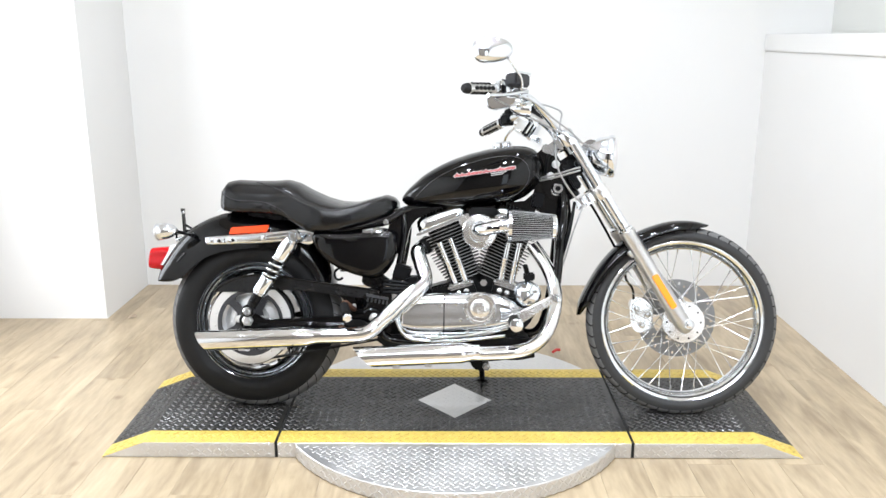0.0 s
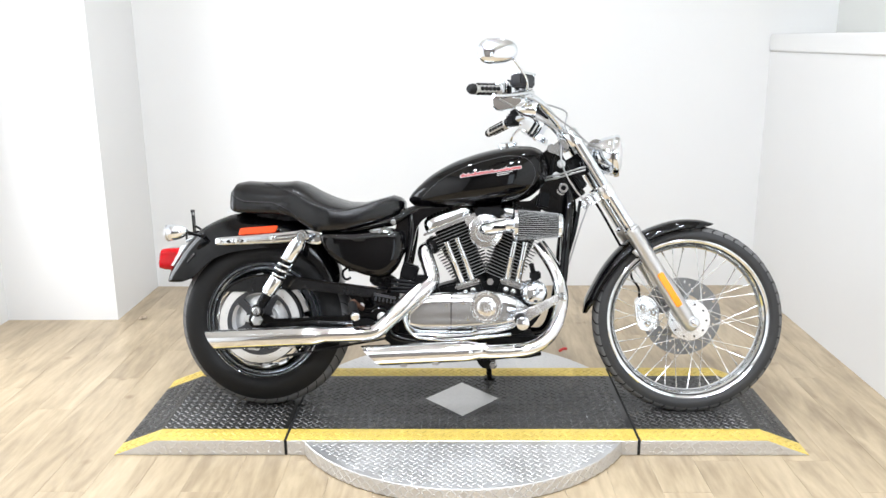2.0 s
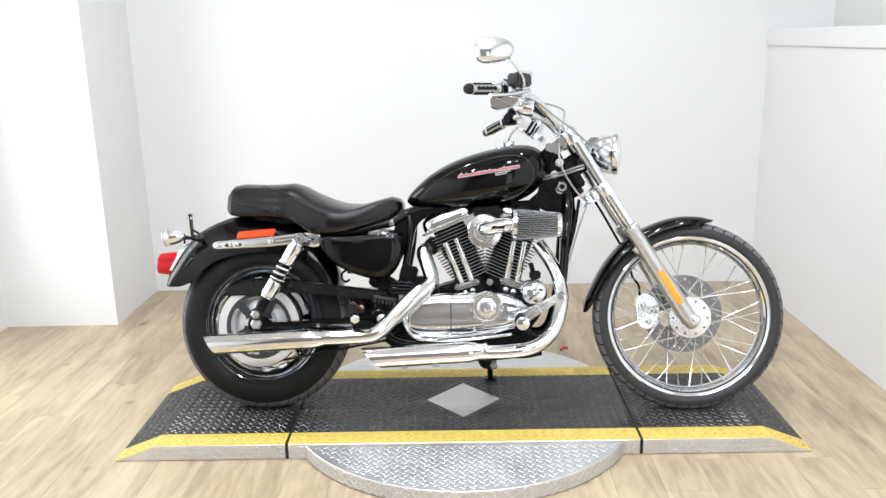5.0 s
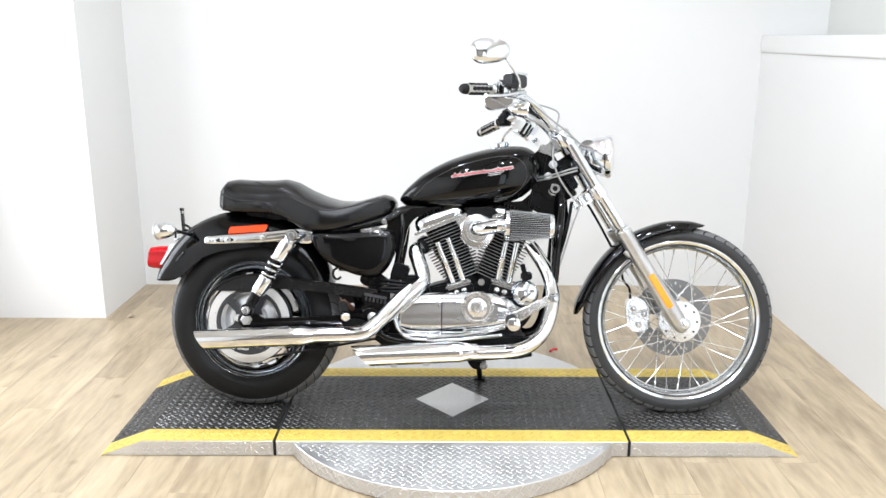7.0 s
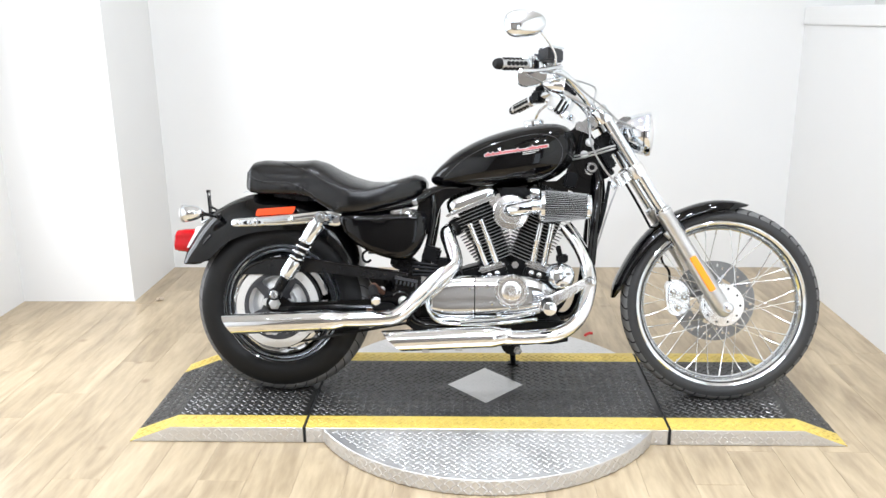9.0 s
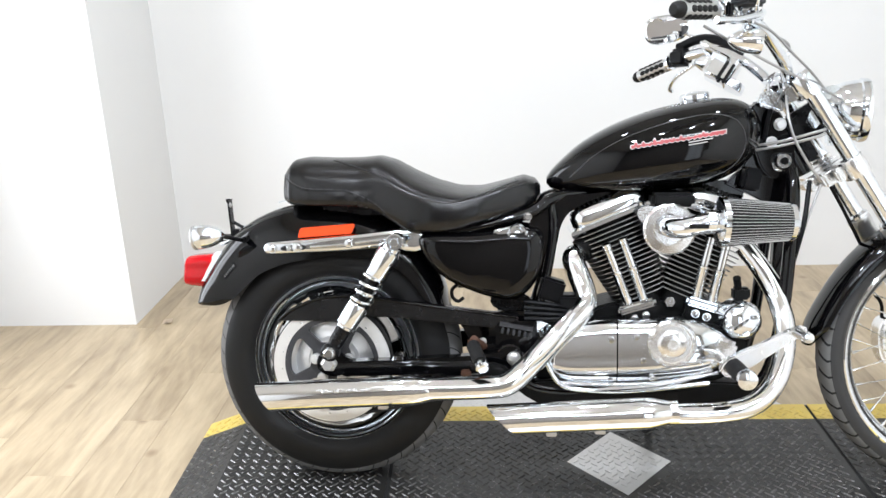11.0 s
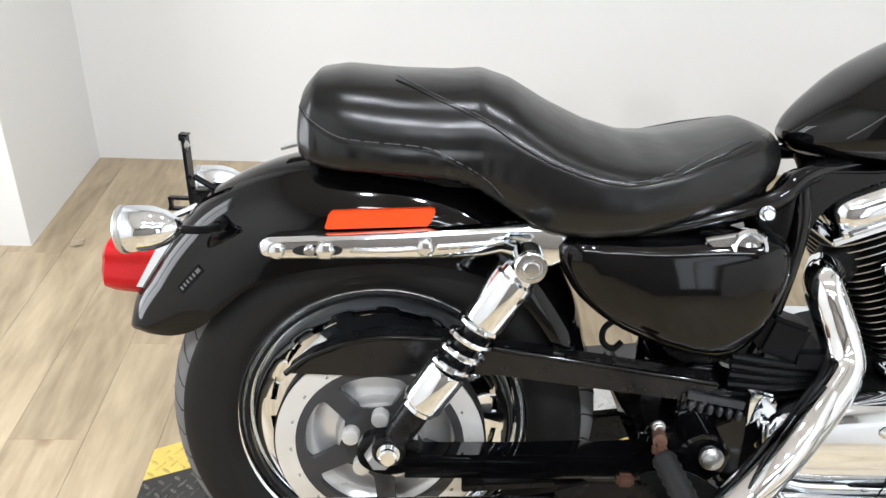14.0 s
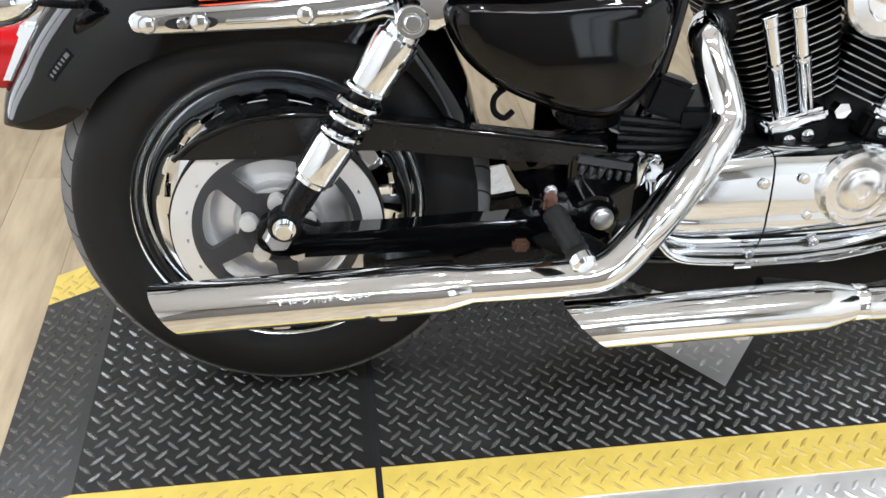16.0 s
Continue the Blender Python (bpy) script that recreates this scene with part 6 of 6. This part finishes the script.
mirror((0.863, -0.405, 1.229), [(0.912, -0.40, 1.205), (0.935, -0.37, 1.180), (0.958, -0.33, 1.150), (0.962, -0.305, 1.12)], 18, 1, "oval chrome mirror on a slim stem")
mirror((0.911, 0.417, 1.187), [(0.962, 0.415, 1.172), (0.985, 0.400, 1.160), (0.978, 0.350, 1.135), (0.965, 0.33, 1.11)], -7.6, -1, "oval chrome mirror on a slim stem")

# --- cables
for pts, r, mt, lab in (
    ([(0.872, -0.24, 1.100), (0.95, -0.19, 1.068), (1.05, -0.15, 1.022), (1.16, -0.11, 0.976), (1.235, -0.05, 0.95)], 0.0032, CABLE, "grey control cable"),
    ([(0.93, -0.31, 1.105), (1.00, -0.27, 1.085), (1.07, -0.21, 1.04), (1.13, -0.15, 1.005), (1.19, -0.08, 0.965)], 0.0028, CABLE, "grey control cable"),
    ([(0.975, -0.20, 1.100), (1.012, -0.155, 1.098), (1.075, -0.08, 1.093), (1.114, -0.035, 1.080), (1.112, -0.035, 1.045), (1.100, -0.07, 0.99), (1.090, -0.12, 0.92), (1.104, -0.13, 0.86), (1.14, -0.125, 0.80), (1.172, -0.11, 0.765)], 0.0032, CABLE, "grey throttle cable looped to the frame"),
    ([(1.04, -0.06, 0.845), (1.09, -0.10, 0.855), (1.15, -0.13, 0.873), (1.175, -0.12, 0.88)], 0.0035, CABLE, "thin cable across the steering head"),
    ([(1.04, -0.06, 0.835), (1.09, -0.10, 0.845), (1.15, -0.13, 0.862), (1.175, -0.12, 0.87)], 0.0035, CABLE, "thin cable across the steering head"),
    ([(1.10, 0.02, 1.0), (1.09, -0.02, 0.95), (1.07, -0.05, 0.92), (1.06, -0.05, 0.86)], 0.006, PLASTIC, "black wiring loom"),
    ([(1.115, -0.10, 0.55), (1.145, -0.09, 0.66), (1.165, -0.06, 0.76)], 0.006, PLASTIC, "black hose along the down tube"),
    ([(1.205, -0.04, 0.77), (1.165, -0.05, 0.66), (1.13, -0.07, 0.55), (1.11, -0.08, 0.50)], 0.003, CABLE, "thin speed sensor cable"),
):
    bm = bmesh.new()
    tube(bm, pts, r, 8, 6)
    part("cable", bm, mt, bike, lab)
bm = bmesh.new()
box(bm, (1.075, -0.045, 0.945), (0.06, 0.022, 0.030), Matrix.Rotation(0.35, 3, "Y"), 0.006)
part("steering_cover", bm, CHROME, bike, "chrome steering head cover")

# ---------------------------------------------------------------- display platform
DH = 0.0545
DY0, DY1 = -0.321, 0.316
SEAM_L, SEAM_R = -0.641, 0.566
CREASE_L, CREASE_R = -1.09, 1.0
END_L, END_R = -1.234, 1.144
platform = thing("display_platform", "low black tread-plate display ramp with yellow borders on an aluminium turntable", "platform", m=pose(0, 0, 0))


def profile_block(bm, xz, y0, y1, bevel=0.0015):
    t = bmesh.new()
    f = t.faces.new([t.verts.new((x, y0, z)) for x, z in xz])
    r = bmesh.ops.extrude_face_region(t, geom=[f])
    bmesh.ops.translate(t, vec=(0, y1 - y0, 0), verts=[g for g in r["geom"] if isinstance(g, bmesh.types.BMVert)])
    bmesh.ops.recalc_face_normals(t, faces=t.faces)
    bevel_all(t, list(t.edges), bevel, 1)
    merge(bm, t)


def lugs(name, cells, material, parent, label, size=(0.0145, 0.0034, 0.0024)):
    """Raised tread lugs: cells of (origin, right, ahead, up, turn)."""
    a, b, h = size
    shape = np.array([(-a, 0, 0), (-a * 0.5, b, 0), (a * 0.5, b, 0), (a, 0, 0), (a * 0.5, -b, 0), (-a * 0.5, -b, 0), (-a * 0.68, 0, h), (a * 0.68, 0, h)])
    fs = [(0, 6, 1), (1, 6, 7, 2), (2, 7, 3), (3, 7, 4), (4, 7, 6, 5), (5, 6, 0)]
    verts, faces = [], []
    for o, x, y, z, turn in cells:
        c, s = math.cos(turn), math.sin(turn)
        k = len(verts)
        for p in shape:
            px, py = p[0] * c - p[1] * s, p[0] * s + p[1] * c
            verts.append(Vector(o) + float(px) * Vector(x) + float(py) * Vector(y) + float(p[2]) * Vector(z))
        faces += [tuple(k + i for i in f[::-1]) for f in fs]
    me = bpy.data.meshes.new(name)
    me.from_pydata(verts, [], faces)
    me.materials.append(material)
    ob = new(name, me)
    ob.parent = parent
    return tagged(ob, label, kind="stuff")


def top_cells(x0, x1, y0, y1, height, pitch=0.0313, inside=None):
    """Lug cells over a strip, two crossed lugs to a square; height(x) gives z and slope."""
    out = []
    nx, ny = int((x1 - x0) / pitch * 2), int((y1 - y0) / pitch * 2)
    for i in range(nx):
        for j in range(ny):
            if (i + j) % 2:
                continue
            x, y = x0 + (i + 0.5) * pitch / 2, y0 + (j + 0.5) * pitch / 2
            if inside and not inside(x, y):
                continue
            z, sl = height(x)
            k = math.hypot(1, sl)
            out.append(((x, y, z), (1 / k, 0, sl / k), (0, 1, 0), (-sl / k, 0, 1 / k), math.radians(42 if i % 2 else -42)))
    return out


def deck_z(x, lift=0.0):
    if x < CREASE_L:
        return DH * (x - END_L) / (CREASE_L - END_L) + lift, DH / (CREASE_L - END_L)
    if x > CREASE_R:
        return DH * (END_R - x) / (END_R - CREASE_R) + lift, -DH / (END_R - CREASE_R)
    return DH + lift, 0.0


IN0, IN1 = -0.238, 0.231
SECT = (("ramp_section", END_L, SEAM_L - 0.005), ("middle_section", SEAM_L + 0.005, SEAM_R - 0.005), ("ramp_section", SEAM_R + 0.005, END_R))
for nm, x0, x1 in SECT:
    top = [x for x in (x0, CREASE_L, CREASE_R, x1) if x0 <= x <= x1]
    xz = [(x, deck_z(x)[0] + 0.001) for x in top]
    xz = [(x0, 0.001)] * (x0 != END_L) + xz + [(x1, 0.001)] * (x1 != END_R)
    bm = bmesh.new()
    profile_block(bm, xz, DY0, DY1)
    sec = part(nm, bm, TREAD_ALU, platform, "aluminium tread-plate sides", smooth=0)
    for sname, y0, y1, mt, lab in (("tread_mat", IN0, IN1, DECK, "black raised-lug tread surface"), ("yellow_border", DY0 + 0.001, IN0, YELLOW, "yellow painted border strip"), ("yellow_border", IN1, DY1 - 0.001, YELLOW, "yellow painted border strip")):
        bm = bmesh.new()
        xz = [(x, deck_z(x)[0] + 0.0030) for x in top] + [(x, deck_z(x)[0]) for x in top[::-1]]
        profile_block(bm, xz, y0, y1, 0)
        pc = part(sname, bm, mt, sec, lab, smooth=0)
        cells = []
        for lo, hi in zip(top, top[1:]):
            cells += top_cells(lo + 0.004, hi - 0.004, y0 + 0.003, y1 - 0.003, lambda x: deck_z(x, 0.0030), inside=lambda x, y: abs(x + 0.033) / 0.137 + abs(y - 0.014) / 0.149 > 1.08)
        lugs("tread_relief" if mt is DECK else "border_relief", cells, LUG if mt is DECK else YELLOW_WORN, sec, "raised tread lugs")
    # lugs on the two long flanks
    cells = []
    for i in range(int((x1 - x0) / 0.0188)):
        for j in range(3):
            x = x0 + (i + 0.5) * 0.0188
            z = 0.010 + 0.0160 * j
            if deck_z(x)[0] > z + 0.007:
                cells.append(((x, DY0, z), (1, 0, 0), (0, 0, 1), (0, -1, 0), math.radians(45 if (i + j) % 2 else -45)))
    lugs("flank_relief", cells, TREAD_ALU, sec, "raised tread lugs", (0.0095, 0.0030, 0.0013))
for x in (SEAM_L, SEAM_R):
    bm = bmesh.new()
    box(bm, (x, (DY0 + DY1) / 2, 0.0278), (0.012, DY1 - DY0 - 0.006, 0.0547))
    part("seam", bm, GAP, platform, "dark gap between the sections", smooth=0)
# the bare diamond in the middle of the deck
bm = bmesh.new()
t = bmesh.new()
f = t.faces.new([t.verts.new(p) for p in ((-0.033 - 0.137, 0.014, 0.0570), (-0.033, 0.014 - 0.149, 0.0570), (-0.033 + 0.137, 0.014, 0.0570), (-0.033, 0.014 + 0.149, 0.0570))])
r = bmesh.ops.extrude_face_region(t, geom=[f])
bmesh.ops.translate(t, vec=(0, 0, 0.0018), verts=[g for g in r["geom"] if isinstance(g, bmesh.types.BMVert)])
bmesh.ops.recalc_face_normals(t, faces=t.faces)
merge(bm, t)
dia = part("diamond_plate", bm, TREAD_ALU, platform, "bare aluminium diamond inset", smooth=0)
cells = top_cells(-0.17, 0.10, -0.135, 0.167, lambda x: (0.0588, 0.0), inside=lambda x, y: abs(x + 0.033) / 0.137 + abs(y - 0.014) / 0.149 < 0.86)
lugs("diamond_relief", cells, TREAD_ALU, dia, "raised tread lugs", (0.0108, 0.0034, 0.0013))
# round turntable
DISC_C, DISC_R = (-0.035, -0.004), 0.628
bm = bmesh.new()
lathe(bm, [(0, 0.001), (DISC_R - 0.004, 0.001), (DISC_R, 0.004), (DISC_R, 0.0510), (DISC_R - 0.002, 0.0535), (0, 0.0535)], (DISC_C[0], DISC_C[1], 0), (0, 0, 1), 128)
disc = part("turntable", bm, TREAD_ALU, platform, "round aluminium tread-plate turntable", smooth=30)
cells = top_cells(-0.68, 0.62, -0.65, 0.65, lambda x: (0.0535, 0.0), inside=lambda x, y: math.hypot(x - DISC_C[0], y - DISC_C[1]) < DISC_R - 0.016 and not DY0 - 0.012 < y < DY1 + 0.012)
for k in range(210):
    a = 2 * math.pi * k / 210
    d = V(math.cos(a), math.sin(a), 0)
    if DY0 < DISC_C[1] + DISC_R * d.y < DY1:
        continue
    for j in range(3):
        cells.append((V(DISC_C[0], DISC_C[1], 0.0105 + 0.0150 * j) + d * DISC_R, d.cross(V(0, 0, -1)), (0, 0, 1), d, math.radians(45 if (k + j) % 2 else -45)))
lugs("turntable_relief", cells, TREAD_ALU, disc, "raised tread lugs", (0.0124, 0.0038, 0.0017))
bm = bmesh.new()
tube(bm, [(0.395, 0.495, 0.062), (0.412, 0.51, 0.066), (0.428, 0.518, 0.063)], 0.006, 8, 3)
part("latch_handle", bm, RED_PAINT, platform, "small red latch handle")

# scrap of paper on the floor
bm = bmesh.new()
t = [V(-0.05, -0.012, 0.002), V(-0.02, -0.03, 0.007), V(0.03, -0.02, 0.003), V(0.048, 0.012, 0.010), V(0.012, 0.026, 0.004), V(-0.03, 0.022, 0.009)]
c = bm.verts.new((0, 0, 0.013))
vs = [bm.verts.new(p) for p in t]
for i in range(6):
    bm.faces.new((c, vs[i], vs[(i + 1) % 6]))
bmesh.ops.solidify(bm, geom=list(bm.faces), thickness=0.001)
scrap = solid("paper_scrap", bm, PAPER, "small crumpled scrap of pale paper on the floor", "paper", smooth=0)
scrap.matrix_world = pose(-1.658, 1.108, 0.001, 0, 0, 25) @ Matrix.Diagonal((0.45, 0.6, 1.3, 1))

# ---------------------------------------------------------------- floor planks
PW, PL = 0.152, 1.22
floor = bpy.data.objects["floor"]
plank_meshes = {}


def plank_mesh(wd, ln):
    key = (round(wd, 3), round(ln, 3))
    if key not in plank_meshes:
        t = bmesh.new()
        box(t, (0, 0, -0.002), (wd - 0.0006, ln - 0.0006, 0.004), bevel=0.0004, seg=1)
        plank_meshes[key] = finish(t, "plank", OAK, 0)
    return plank_meshes[key]


rng = random.Random(4)
x = LEFT - 0.1
while x < RIGHT:
    x0, x1 = max(x, LEFT), min(x + PW, RIGHT)
    y = BACK + round(rng.uniform(0, PL), 1)
    while y > FRONT:
        y0, y1 = max(y - PL, FRONT), min(y, BACK)
        if y1 - y0 > 0.02 and x1 - x0 > 0.01:
            p = new("plank", plank_mesh(x1 - x0, y1 - y0))
            p.parent = floor
            p.matrix_world = pose((x0 + x1) / 2, (y0 + y1) / 2, rng.uniform(-0.0003, 0.0002), 0, 0, 180 * rng.randint(0, 1))
        y -= PL
    x += PW
